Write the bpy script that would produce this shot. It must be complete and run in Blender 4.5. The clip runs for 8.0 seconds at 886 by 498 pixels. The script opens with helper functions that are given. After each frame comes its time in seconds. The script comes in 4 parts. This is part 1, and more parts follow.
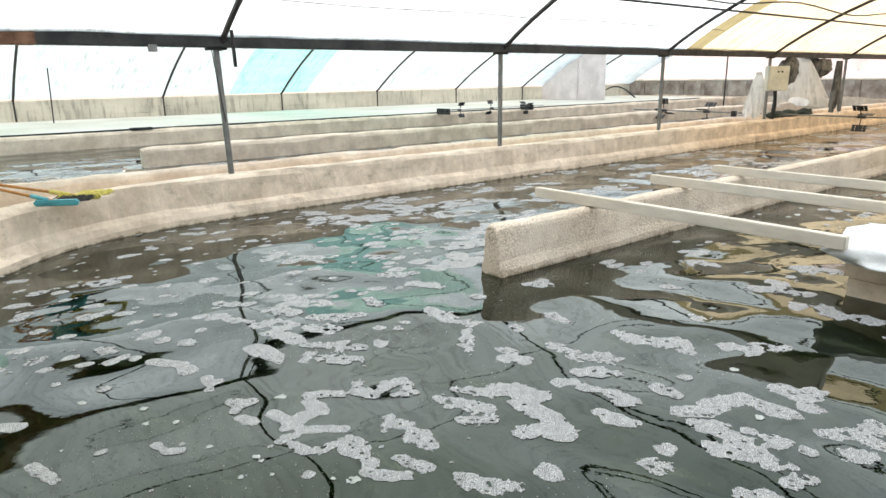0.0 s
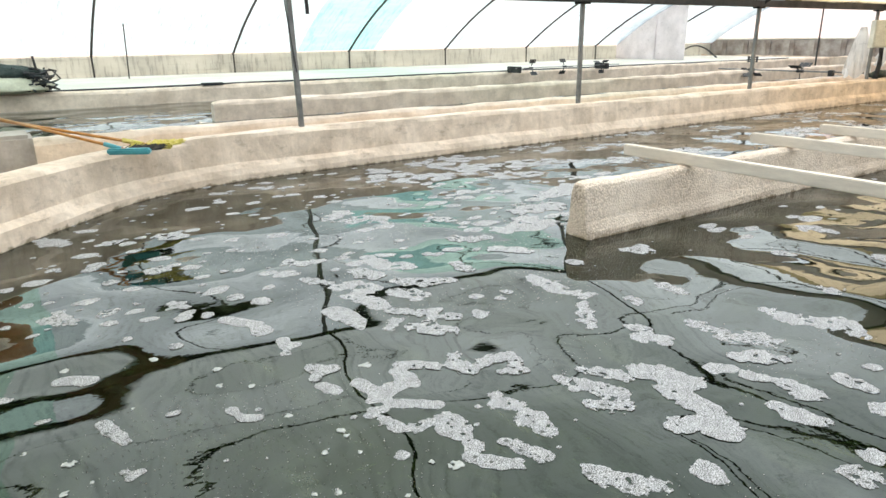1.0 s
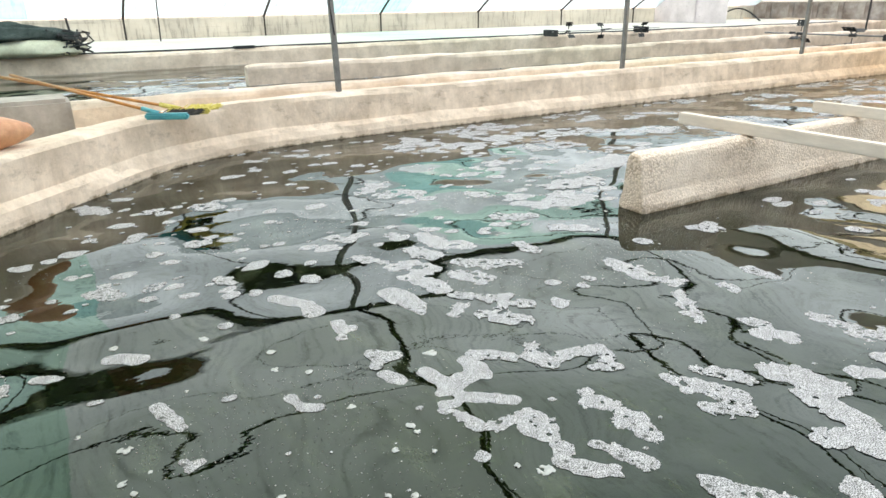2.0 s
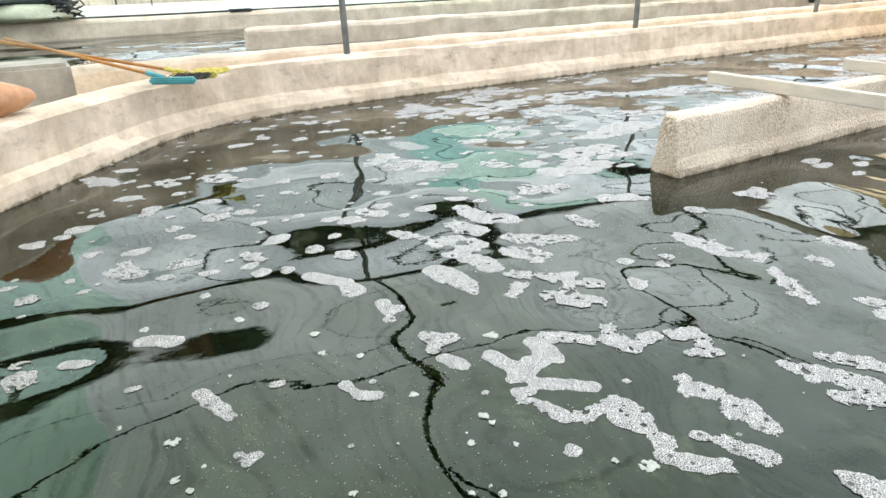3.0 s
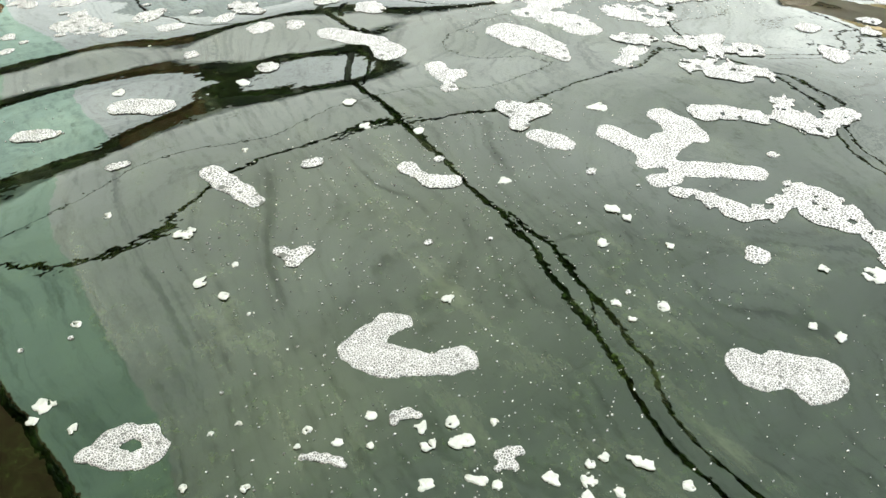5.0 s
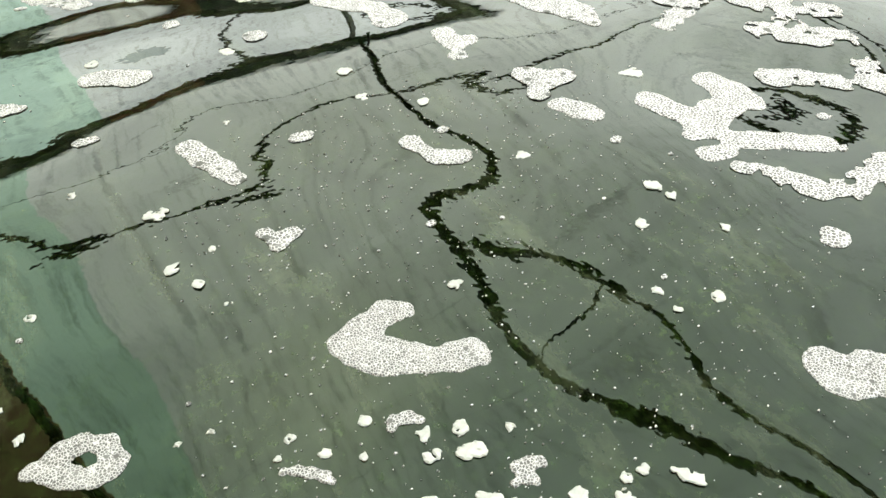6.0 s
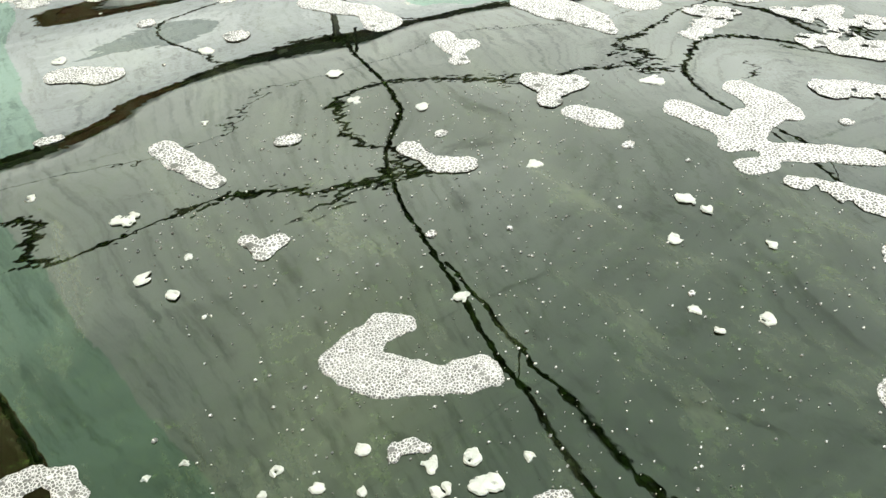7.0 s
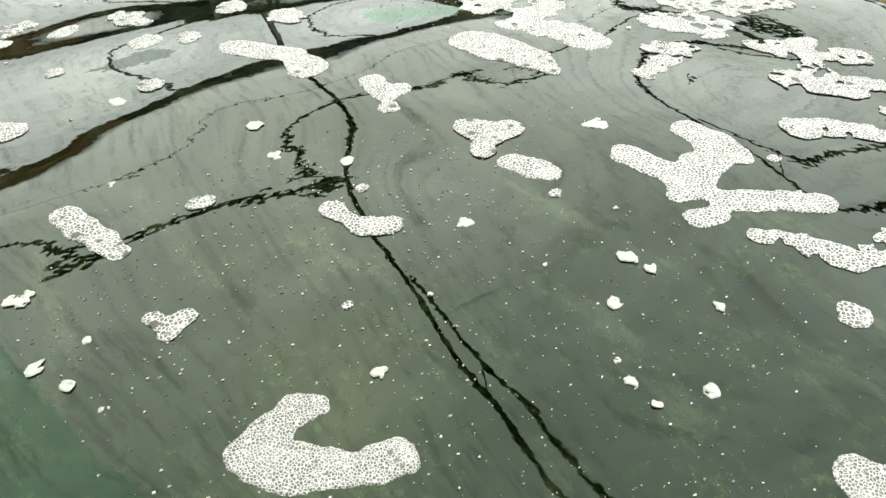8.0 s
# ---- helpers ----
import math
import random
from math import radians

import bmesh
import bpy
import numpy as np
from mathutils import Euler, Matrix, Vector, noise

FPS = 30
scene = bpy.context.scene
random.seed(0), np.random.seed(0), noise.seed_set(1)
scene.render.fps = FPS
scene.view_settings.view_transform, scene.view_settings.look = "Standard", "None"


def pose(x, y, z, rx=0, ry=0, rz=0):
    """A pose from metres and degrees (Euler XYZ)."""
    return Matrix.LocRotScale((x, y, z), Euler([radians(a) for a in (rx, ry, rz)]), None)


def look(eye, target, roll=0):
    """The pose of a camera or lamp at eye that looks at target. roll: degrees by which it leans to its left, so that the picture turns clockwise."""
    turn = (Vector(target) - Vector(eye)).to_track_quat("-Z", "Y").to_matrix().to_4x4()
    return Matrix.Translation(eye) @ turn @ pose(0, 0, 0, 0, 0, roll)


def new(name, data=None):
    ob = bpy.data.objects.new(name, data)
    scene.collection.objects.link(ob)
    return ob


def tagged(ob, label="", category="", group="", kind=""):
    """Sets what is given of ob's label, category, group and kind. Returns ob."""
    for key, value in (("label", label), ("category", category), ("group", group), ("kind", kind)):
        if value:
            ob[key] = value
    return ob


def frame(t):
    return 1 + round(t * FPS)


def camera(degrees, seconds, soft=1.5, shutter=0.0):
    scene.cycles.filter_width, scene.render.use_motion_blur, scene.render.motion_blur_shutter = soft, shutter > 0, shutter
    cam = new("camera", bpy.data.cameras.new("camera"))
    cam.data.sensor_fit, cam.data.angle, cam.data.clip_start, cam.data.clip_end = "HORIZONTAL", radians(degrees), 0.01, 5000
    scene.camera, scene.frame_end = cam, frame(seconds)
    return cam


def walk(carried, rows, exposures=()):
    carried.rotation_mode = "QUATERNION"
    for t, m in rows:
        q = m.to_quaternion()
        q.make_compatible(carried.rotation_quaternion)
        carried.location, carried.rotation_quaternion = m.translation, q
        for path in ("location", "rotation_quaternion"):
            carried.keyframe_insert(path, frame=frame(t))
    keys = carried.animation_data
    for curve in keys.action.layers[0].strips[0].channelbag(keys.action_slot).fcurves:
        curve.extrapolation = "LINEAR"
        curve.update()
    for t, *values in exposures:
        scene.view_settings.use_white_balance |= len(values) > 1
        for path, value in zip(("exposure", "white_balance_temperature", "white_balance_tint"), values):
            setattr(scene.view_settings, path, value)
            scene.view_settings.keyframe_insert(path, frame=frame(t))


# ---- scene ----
cam = camera(67.95, 8.0)
# seconds, eye x y z, yaw, pitch, roll; x runs along the pond walls, z = 0 is the water
PATH = [
    (0, 0.000, -0.000, 1.430, -39.13, -14.65, 0.73),
    (0.5, 0.013, 0.131, 1.375, -38.95, -14.83, 0.68),
    (1, 0.065, 0.312, 1.304, -33.67, -17.67, 0.67),
    (1.5, 0.071, 0.399, 1.312, -31.37, -19.98, 0.65),
    (2.8, -0.050, 0.735, 1.240, -31.90, -21.60, 0.90),
    (3, -0.056, 0.762, 1.238, -32.04, -23.38, 1.04),
    (3.5, -0.078, 0.868, 1.199, -32.45, -28.63, 0.85),
    (4, -0.081, 1.002, 1.077, -33.47, -33.01, 0.96),
    (4.5, -0.057, 1.092, 1.018, -33.54, -38.13, 0.60),
    (5, -0.050, 1.200, 0.901, -33.91, -41.52, 0.46),
    (5.2, -0.014, 1.213, 0.874, -33.78, -41.86, 0.88),
    (6.3, 0.040, 1.266, 0.755, -33.76, -43.15, 2.15),
    (6.5, 0.039, 1.257, 0.739, -33.70, -42.54, 2.29),
    (7, 0.060, 1.305, 0.702, -34.75, -41.62, 0.95),
    (7.5, 0.107, 1.327, 0.735, -35.97, -42.22, 0.15),
    (8, 0.191, 1.303, 0.740, -38.70, -41.22, 1.12),
]
EXPOSURES = [(0.0, 1.86, 8200, 19), (1.5, 2.1, 8200, 20), (3.0, 2.27, 8200, 20), (3.5, 2.54, 8000, 19), (4.0, 2.62, 8100, 18), (5.0, 2.74, 8900, 18), (6.5, 2.74, 9300, 17), (8.0, 2.7, 9300, 17)]
walk(cam, [(t, pose(x, y, z, 90 + pitch, roll, yaw)) for t, x, y, z, yaw, pitch, roll in PATH], EXPOSURES)

# ---- sky and sun: bright overcast above the film ----
world = bpy.data.worlds.new("sky")
scene.world = world
world.use_nodes = True
wn = world.node_tree
sky = wn.nodes.new("ShaderNodeTexSky")
sky.sky_type, sky.sun_disc = "NISHITA", False
sky.sun_elevation, sky.sun_rotation = radians(54), radians(21.8)
sky.dust_density, sky.air_density = 3.0, 1.0
wn.links.new(sky.outputs[0], wn.nodes["Background"].inputs[0])
wn.nodes["Background"].inputs[1].default_value = 0.15
sun = new("sun", bpy.data.lights.new("sun", "SUN"))
sun.data.energy, sun.data.angle, sun.data.color = 1.3, radians(120), (1.0, 0.97, 0.93)
sun.matrix_world = look((0, 0, 30), (-8.1, -20.2, 0))


# ---- materials ----
def material(name):
    m = bpy.data.materials.new(name)
    m.use_nodes = True
    nt = m.node_tree
    return m, nt, nt.nodes["Principled BSDF"]


def node(nt, kind, **values):
    n = nt.nodes.new("ShaderNode" + kind)
    for k, v in values.items():
        n.inputs[k].default_value = v
    return n


def ramp(nt, source, stops):
    r = nt.nodes.new("ShaderNodeValToRGB")
    e = r.color_ramp.elements
    while len(e) < len(stops):
        e.new(0.5)
    for el, (p, c) in zip(e, stops):
        el.position, el.color = p, (*c, 1) if len(c) == 3 else (c[0], c[0], c[0], 1)
    nt.links.new(source, r.inputs[0])
    return r.outputs[0]


def coords(nt, scale=(1, 1, 1)):
    tc = nt.nodes.new("ShaderNodeTexCoord")
    mp = nt.nodes.new("ShaderNodeMapping")
    mp.inputs["Scale"].default_value = scale
    nt.links.new(tc.outputs["Object"], mp.inputs[0])
    return mp.outputs[0]


def noise_of(nt, vec, scale, detail=6.0, rough=0.6):
    n = node(nt, "TexNoise", Scale=scale, Detail=detail, Roughness=rough)
    nt.links.new(vec, n.inputs["Vector"])
    return n.outputs[0]


def mixed(nt, fac, a, b, how="MIX"):
    m = nt.nodes.new("ShaderNodeMixRGB")
    m.blend_type = how
    for i, v in enumerate((fac, a, b)):
        if isinstance(v, (int, float)):
            m.inputs[i].default_value = v if i == 0 else (v, v, v, 1)
        elif isinstance(v, tuple):
            m.inputs[i].default_value = (*v, 1)
        else:
            nt.links.new(v, m.inputs[i])
    return m.outputs[0]


def bump(nt, b, height, strength, distance):
    n = nt.nodes.new("ShaderNodeBump")
    n.inputs["Strength"].default_value, n.inputs["Distance"].default_value = strength, distance
    nt.links.new(height, n.inputs["Height"])
    nt.links.new(n.outputs[0], b.inputs["Normal"])


def grainy(name, dark, light, rough=0.85, large=1.3, fine=40.0, strength=0.3, dist=0.004, metal=0.0, pits=0.0, stretch=(1, 1, 1), grain=0.5, stains=0.0, algae=0.0):
    """A rough surface: broad stains, fine grain and a little relief."""
    m, nt, b = material(name)
    v = coords(nt, stretch)
    big, small = noise_of(nt, v, large, 5), noise_of(nt, v, fine, 8, 0.7)
    c = ramp(nt, big, [(0.36, dark), (0.62, light)])
    c = mixed(nt, grain, c, ramp(nt, small, [(0.3, (0.62,)), (0.7, (1.0,))]), "MULTIPLY")
    h = small
    if pits:
        vor = node(nt, "TexVoronoi", Scale=pits)
        nt.links.new(v, vor.inputs["Vector"])
        p = ramp(nt, vor.outputs["Distance"], [(0.3, (1.0,)), (0.62, (0.0,))])
        tone = node(nt, "SeparateColor")
        nt.links.new(vor.outputs["Color"], tone.inputs[0])
        show = ramp(nt, noise_of(nt, v, 3.5, 3), [(0.4, (0.1,)), (0.65, (0.9,))])
        c = mixed(nt, show, c, mixed(nt, 1.0, c, ramp(nt, tone.outputs[0], [(0.0, (0.78, 0.74, 0.7)), (0.25, (0.97,)), (1.0, (1.1,))]), "MULTIPLY"))
        c = mixed(nt, show, c, mixed(nt, 1.0, c, ramp(nt, p, [(0.0, (0.62, 0.57, 0.52)), (0.4, (1.0,))]), "MULTIPLY"))
        h = mixed(nt, 0.75, small, p)
    if stains:
        run = noise_of(nt, coords(nt, (9.0, 9.0, 0.9)), 1.0, 6, 0.7)
        blot = noise_of(nt, coords(nt, (1, 1, 2.2)), 3.8, 8, 0.75)
        c = mixed(nt, 0.45 * stains, c, ramp(nt, run, [(0.36, (0.7, 0.64, 0.57)), (0.5, (1.0,))]), "MULTIPLY")
        c = mixed(nt, stains, c, ramp(nt, blot, [(0.33, (0.46, 0.41, 0.36)), (0.45, (1.0,)), (0.6, (1.0,)), (0.72, (1.12,))]), "MULTIPLY")
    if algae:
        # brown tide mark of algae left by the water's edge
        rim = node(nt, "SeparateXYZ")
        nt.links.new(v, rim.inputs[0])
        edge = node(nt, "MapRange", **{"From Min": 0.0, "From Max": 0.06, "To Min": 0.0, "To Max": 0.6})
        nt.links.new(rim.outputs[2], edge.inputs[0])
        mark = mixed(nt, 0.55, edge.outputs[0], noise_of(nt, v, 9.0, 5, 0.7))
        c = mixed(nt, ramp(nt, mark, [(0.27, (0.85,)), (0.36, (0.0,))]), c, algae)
    nt.links.new(c, b.inputs["Base Color"])
    b.inputs["Roughness"].default_value, b.inputs["Metallic"].default_value = rough, metal
    bump(nt, b, h, strength, dist)
    return m


CONCRETE = grainy("concrete", (0.67, 0.515, 0.39), (0.89, 0.715, 0.565), large=3.2, fine=16, strength=0.7, dist=0.012, grain=0.3, stains=0.35)
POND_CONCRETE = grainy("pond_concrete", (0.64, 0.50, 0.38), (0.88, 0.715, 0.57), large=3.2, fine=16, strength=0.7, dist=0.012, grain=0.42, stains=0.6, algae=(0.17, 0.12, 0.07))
# darker, greyer concrete: the cross wall's shade is put into its colour
SHADED_CONCRETE = grainy("shaded_concrete", (0.34, 0.29, 0.24), (0.52, 0.46, 0.40), large=3.0, fine=14, strength=0.6, dist=0.01)
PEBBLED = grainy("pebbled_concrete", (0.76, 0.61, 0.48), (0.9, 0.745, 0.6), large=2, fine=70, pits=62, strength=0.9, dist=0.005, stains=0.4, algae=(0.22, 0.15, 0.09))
PALE_FLOOR = grainy("pale_floor", (0.78, 0.71, 0.6), (0.93, 0.88, 0.79), large=0.6, fine=12)
WHITE_WOOD = grainy("white_plank", (0.6, 0.51, 0.41), (0.8, 0.71, 0.6), large=3, fine=30, stretch=(1, 0.2, 1))
STEEL = grainy("steel", (0.018, 0.018, 0.018), (0.055, 0.052, 0.05), rough=0.55, metal=0.4, large=4, fine=60)
RUST = grainy("rust", (0.12, 0.05, 0.03), (0.3, 0.15, 0.09), large=9, fine=70)
GALV = grainy("galvanised", (0.16, 0.155, 0.145), (0.27, 0.26, 0.24), rough=0.5, metal=0.5, large=6, fine=60)
MASONRY = grainy("masonry", (0.24, 0.18, 0.15), (0.5, 0.44, 0.39), large=1.6, fine=7, grain=0.8)
BLACK = grainy("black_plastic", (0.01, 0.01, 0.01), (0.03, 0.03, 0.03), rough=0.5)
EARTH = grainy("earth", (0.16, 0.13, 0.1), (0.3, 0.26, 0.2), large=0.4, fine=8)


def film_material(name, tint, clear, crease_shade=0.8):
    """Milky greenhouse film: part of the light goes straight through, the rest is scattered."""
    m, nt, b = material(name)
    v = coords(nt)
    wave = noise_of(nt, coords(nt, (0.5, 1.6, 1.6)), 1.6, 4, 0.6)
    fold = noise_of(nt, coords(nt, (5.0, 0.7, 0.7)), 2.4, 7, 0.72)
    line = noise_of(nt, coords(nt, (0.25, 7.0, 7.0)), 1.6, 5, 0.7)
    # creases without relief: their shading is painted as dark streaks in the tint
    c = mixed(nt, 1.0, tint, ramp(nt, wave, [(0.3, (0.8,)), (0.7, (1.0,))]), "MULTIPLY")
    c = mixed(nt, crease_shade, c, ramp(nt, fold, [(0.32, (0.5,)), (0.5, (1.0,))]), "MULTIPLY")
    c = mixed(nt, 0.6, c, ramp(nt, line, [(0.3, (0.45,)), (0.38, (1.0,))]), "MULTIPLY")
    tl, tr, df = node(nt, "BsdfTranslucent"), node(nt, "BsdfTransparent"), node(nt, "BsdfDiffuse")
    for s in (tl, tr, df):
        nt.links.new(c, s.inputs[0])
    m1, m2 = node(nt, "MixShader", Fac=0.25), node(nt, "MixShader", Fac=clear)
    nt.links.new(tl.outputs[0], m1.inputs[1]), nt.links.new(df.outputs[0], m1.inputs[2])
    nt.links.new(m1.outputs[0], m2.inputs[1]), nt.links.new(tr.outputs[0], m2.inputs[2])
    nt.links.new(m2.outputs[0], nt.nodes["Material Output"].inputs[0])
    return m


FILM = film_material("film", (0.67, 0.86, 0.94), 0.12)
# far and teal film: the far slope's brightness is toned down in the colour
FILM_FAR_DIMMED = film_material("dimmed_far_film", (0.33, 0.455, 0.495), 0.08)
FILM_TEAL_DIMMED = film_material("teal_film", (0.20, 0.45, 0.46), 0.08)
FILM_PALE_TEAL = film_material("pale_teal_film", (0.48, 0.815, 0.78), 0.12)
FILM_YELLOW = film_material("yellow_film", (0.66, 0.625, 0.45), 0.12)
FILM_PINK = film_material("pink_film", (0.97, 0.93, 0.935), 0.2, 0.25)
MATTING = film_material("matting", (0.15, 0.12, 0.075), 0.0)
FILM_GREEN = film_material("green_skirt", (0.50, 0.53, 0.50), 0.05)
FILM_OLIVE = film_material("olive_film", (0.27, 0.26, 0.15), 0.1)


def water_material():
    """Murky water: a dark green body under a clear, glossy surface."""
    m, nt, b = material("pond_water")
    v = coords(nt)
    warp = node(nt, "TexNoise", Scale=0.8, Detail=2.0)
    nt.links.new(v, warp.inputs["Vector"])
    streak = noise_of(nt, mixed(nt, 0.5, v, warp.outputs["Color"], "ADD"), 2.6, 9, 0.72)
    c = ramp(nt, streak, [(0.34, (0.0007, 0.003, 0.0006)), (0.52, (0.0028, 0.0058, 0.0013)), (0.72, (0.009, 0.0135, 0.0036))])
    c = mixed(nt, 0.95, c, ramp(nt, noise_of(nt, v, 55.0, 7, 0.75), [(0.36, (0.1,)), (0.5, (0.75,)), (0.66, (2.8,))]), "MULTIPLY")
    c = mixed(nt, 0.9, c, ramp(nt, noise_of(nt, mixed(nt, 0.3, v, warp.outputs["Color"], "ADD"), 14.0, 8, 0.72), [(0.36, (0.35,)), (0.52, (0.9,)), (0.68, (2.4,))]), "MULTIPLY")
    # thin pale scum drawn out in trails under the surface
    trail = noise_of(nt, mixed(nt, 0.45, coords(nt, (2.2, 0.75, 1)), warp.outputs["Color"], "ADD"), 3.2, 10, 0.74)
    c = mixed(nt, ramp(nt, trail, [(0.52, (0.0,)), (0.74, (0.75,))]), c, (0.048, 0.058, 0.031))
    nt.links.new(c, b.inputs["Base Color"])
    b.inputs["Roughness"].default_value, b.inputs["IOR"].default_value = 0.008, 1.38
    b.inputs["Specular Tint"].default_value = (0.74, 1.0, 0.80, 1)
    swell = noise_of(nt, mixed(nt, 0.25, v, warp.outputs["Color"], "ADD"), 1.35, 0.6, 0.4)
    chop = noise_of(nt, coords(nt, (1, 1.5, 1)), 5.0, 1.5, 0.5)
    sx = node(nt, "SeparateXYZ")
    nt.links.new(v, sx.inputs[0])
    along = node(nt, "MapRange", **{"From Min": 3.0, "From Max": 13.0, "To Min": 0.07, "To Max": 1.0})
    nt.links.new(sx.outputs[0], along.inputs[0])
    chop = mixed(nt, 1.0, chop, along.outputs[0], "MULTIPLY")
    fret = noise_of(nt, v, 48.0, 1.0, 0.5)
    normal = None
    for h, d in ((swell, 0.075), (chop, 0.011), (fret, 0.00007)):
        n = nt.nodes.new("ShaderNodeBump")
        n.inputs["Strength"].default_value, n.inputs["Distance"].default_value = 1.0, d
        nt.links.new(h, n.inputs["Height"])
        if normal:
            nt.links.new(normal, n.inputs["Normal"])
        normal = n.outputs[0]
    nt.links.new(normal, b.inputs["Normal"])
    return m


WATER = water_material()


# ---- mesh helpers ----
def part(name, bm, mat, parent=None, label="", smooth=False, m=None):
    me = bpy.data.meshes.new(name)
    bm.normal_update()
    bm.to_mesh(me)
    bm.free()
    me.materials.append(mat)
    if smooth:
        me.polygons.foreach_set("use_smooth", [True] * len(me.polygons))
    ob = new(name, me)
    if parent is not None:
        ob.parent = parent
    if m is not None:
        ob.matrix_basis = m
    if label:
        ob["label"] = label
    return ob


def empty(name, m, label, category, group="", kind=""):
    ob = new(name)
    ob.matrix_basis = m
    return tagged(ob, label, category, group, kind)


def box(bm, x0, x1, y0, y1, z0, z1, bevel=0.0):
    r = bmesh.ops.create_cube(bm, size=1, matrix=Matrix.LocRotScale(((x0 + x1) / 2, (y0 + y1) / 2, (z0 + z1) / 2), None, (x1 - x0, y1 - y0, z1 - z0)))
    if bevel:
        edges = list({e for v in r["verts"] for e in v.link_edges})
        bmesh.ops.bevel(bm, geom=edges, offset=bevel, segments=2, affect="EDGES")
    return bm


def tube(bm, points, radius, sides=8, closed_ends=True):
    """A round bar along points; radius may be a list."""
    pts = [Vector(p) for p in points]
    rings = []
    for i, p in enumerate(pts):
        d = (pts[min(i + 1, len(pts) - 1)] - pts[max(i - 1, 0)]).normalized()
        a = d.cross(Vector((0, 0, 1)))
        if a.length < 1e-3:
            a = d.cross(Vector((1, 0, 0)))
        a.normalize()
        b = d.cross(a)
        r = radius[i] if isinstance(radius, (list, tuple)) else radius
        rings.append([bm.verts.new(p + r * (math.cos(k * math.tau / sides) * a + math.sin(k * math.tau / sides) * b)) for k in range(sides)])
    for q, w in zip(rings, rings[1:]):
        for k in range(sides):
            bm.faces.new((q[k], q[(k + 1) % sides], w[(k + 1) % sides], w[k]))
    if closed_ends:
        bm.faces.new(rings[0][::-1]), bm.faces.new(rings[-1])
    return bm


def swept_wall(bm, path, profile, uneven=0.026, step=0.1, worn=0.0):
    """A cast wall: a closed profile (offset to the path's left, z) swept along a plan path, with hand-made unevenness."""
    pts = [Vector((*p, 0)) for p in path]
    fine = []
    for a, b in zip(pts, pts[1:]):
        n = max(1, int((b - a).length / step))
        fine += [a.lerp(b, i / n) for i in range(n)]
    fine.append(pts[-1])
    rings = []
    if worn:
        fine.insert(1, fine[0].lerp(fine[1], 0.5))
        fine.insert(1, fine[0].lerp(fine[1], 0.3))
    for i, p in enumerate(fine):
        d = (fine[min(i + 1, len(fine) - 1)] - fine[max(i - 1, 0)]).normalized()
        left = Vector((-d.y, d.x, 0))
        tuck = worn * (1.0, 0.35, 0.08)[i] if i < 3 else 0.0
        ring = []
        for k, (o, z) in enumerate(profile):
            w = uneven * noise.noise(Vector((p.x * 1.3, p.y * 1.3, k * 7.1))) + 0.4 * uneven * noise.noise(Vector((p.x * 6, p.y * 6, k * 3.3)))
            ring.append(bm.verts.new(p + left * (o * (1 - 6 * tuck) + w) + Vector((0, 0, z + w * 0.8 - (tuck if z > 0.3 else 0)))))
        rings.append(ring)
    n = len(profile)
    for q, w in zip(rings, rings[1:]):
        for k in range(n):
            bm.faces.new((q[k], q[(k + 1) % n], w[(k + 1) % n], w[k]))
    bm.faces.new(rings[0][::-1]), bm.faces.new(rings[-1])
    bmesh.ops.recalc_face_normals(bm, faces=bm.faces)
    return bm


def arc(points, rounds=2):
    """Corner cutting, to round a plan path."""
    for _ in range(rounds):
        out = [points[0]]
        for a, b in zip(points, points[1:]):
            out += [(a[0] * 0.75 + b[0] * 0.25, a[1] * 0.75 + b[1] * 0.25), (a[0] * 0.25 + b[0] * 0.75, a[1] * 0.25 + b[1] * 0.75)]
        points = out + [points[-1]]
    return points


# ---- ground ----
bm = bmesh.new()
bmesh.ops.create_grid(bm, x_segments=2, y_segments=2, size=400)
tagged(part("ground", bm, EARTH, m=pose(0, 0, -0.75)), "bare brown earth round the greenhouse", "ground", kind="structure")

# ---- the pond ----
X_END = 27.0
front = [(X_END, 6.84), (8.0, 6.84), (3.2, 6.86), (1.7, 6.80), (0.85, 6.45), (0.2, 5.75), (-0.35, 5.15), (-1.6, 3.75), (-2.6, 2.4), (-3.0, 0.8), (-2.6, -0.6), (-1.4, -1.3), (4.0, -1.4), (X_END, -1.4)]
front = [front[0], front[1]] + arc(front[2:-2]) + front[-2:]
WALL = [(-0.07, -0.7), (-0.07, 0.06), (-0.05, 0.12), (-0.005, 0.17), (0.0, 0.40), (0.02, 0.435), (0.05, 0.445), (0.20, 0.445), (0.23, 0.42), (0.235, -0.7)]
# the path runs with the pond on its left, so the wall lies to the right
bm = swept_wall(bmesh.new(), front, [(-o, z) for o, z in WALL])
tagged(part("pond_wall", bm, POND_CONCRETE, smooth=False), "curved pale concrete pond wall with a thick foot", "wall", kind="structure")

bm = swept_wall(bmesh.new(), [(3.22, 3.42), (X_END, 3.42)], [(-0.11, -0.7), (-0.11, 0.05), (-0.085, 0.12), (-0.065, 0.325), (-0.055, 0.355), (-0.03, 0.375), (0.03, 0.378), (0.06, 0.36), (0.077, 0.325), (0.09, 0.12), (0.12, 0.05), (0.12, -0.7)], 0.012, 0.08, 0.02)
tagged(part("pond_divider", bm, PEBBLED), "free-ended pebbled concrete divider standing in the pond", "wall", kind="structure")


def sheet(name, x0, x1, y0, y1, z):
    bm = bmesh.new()
    bm.faces.new([bm.verts.new(p) for p in ((x0, y0, 0), (x1, y0, 0), (x1, y1, 0), (x0, y1, 0))])
    return part(name, bm, WATER, m=pose(0, 0, z))


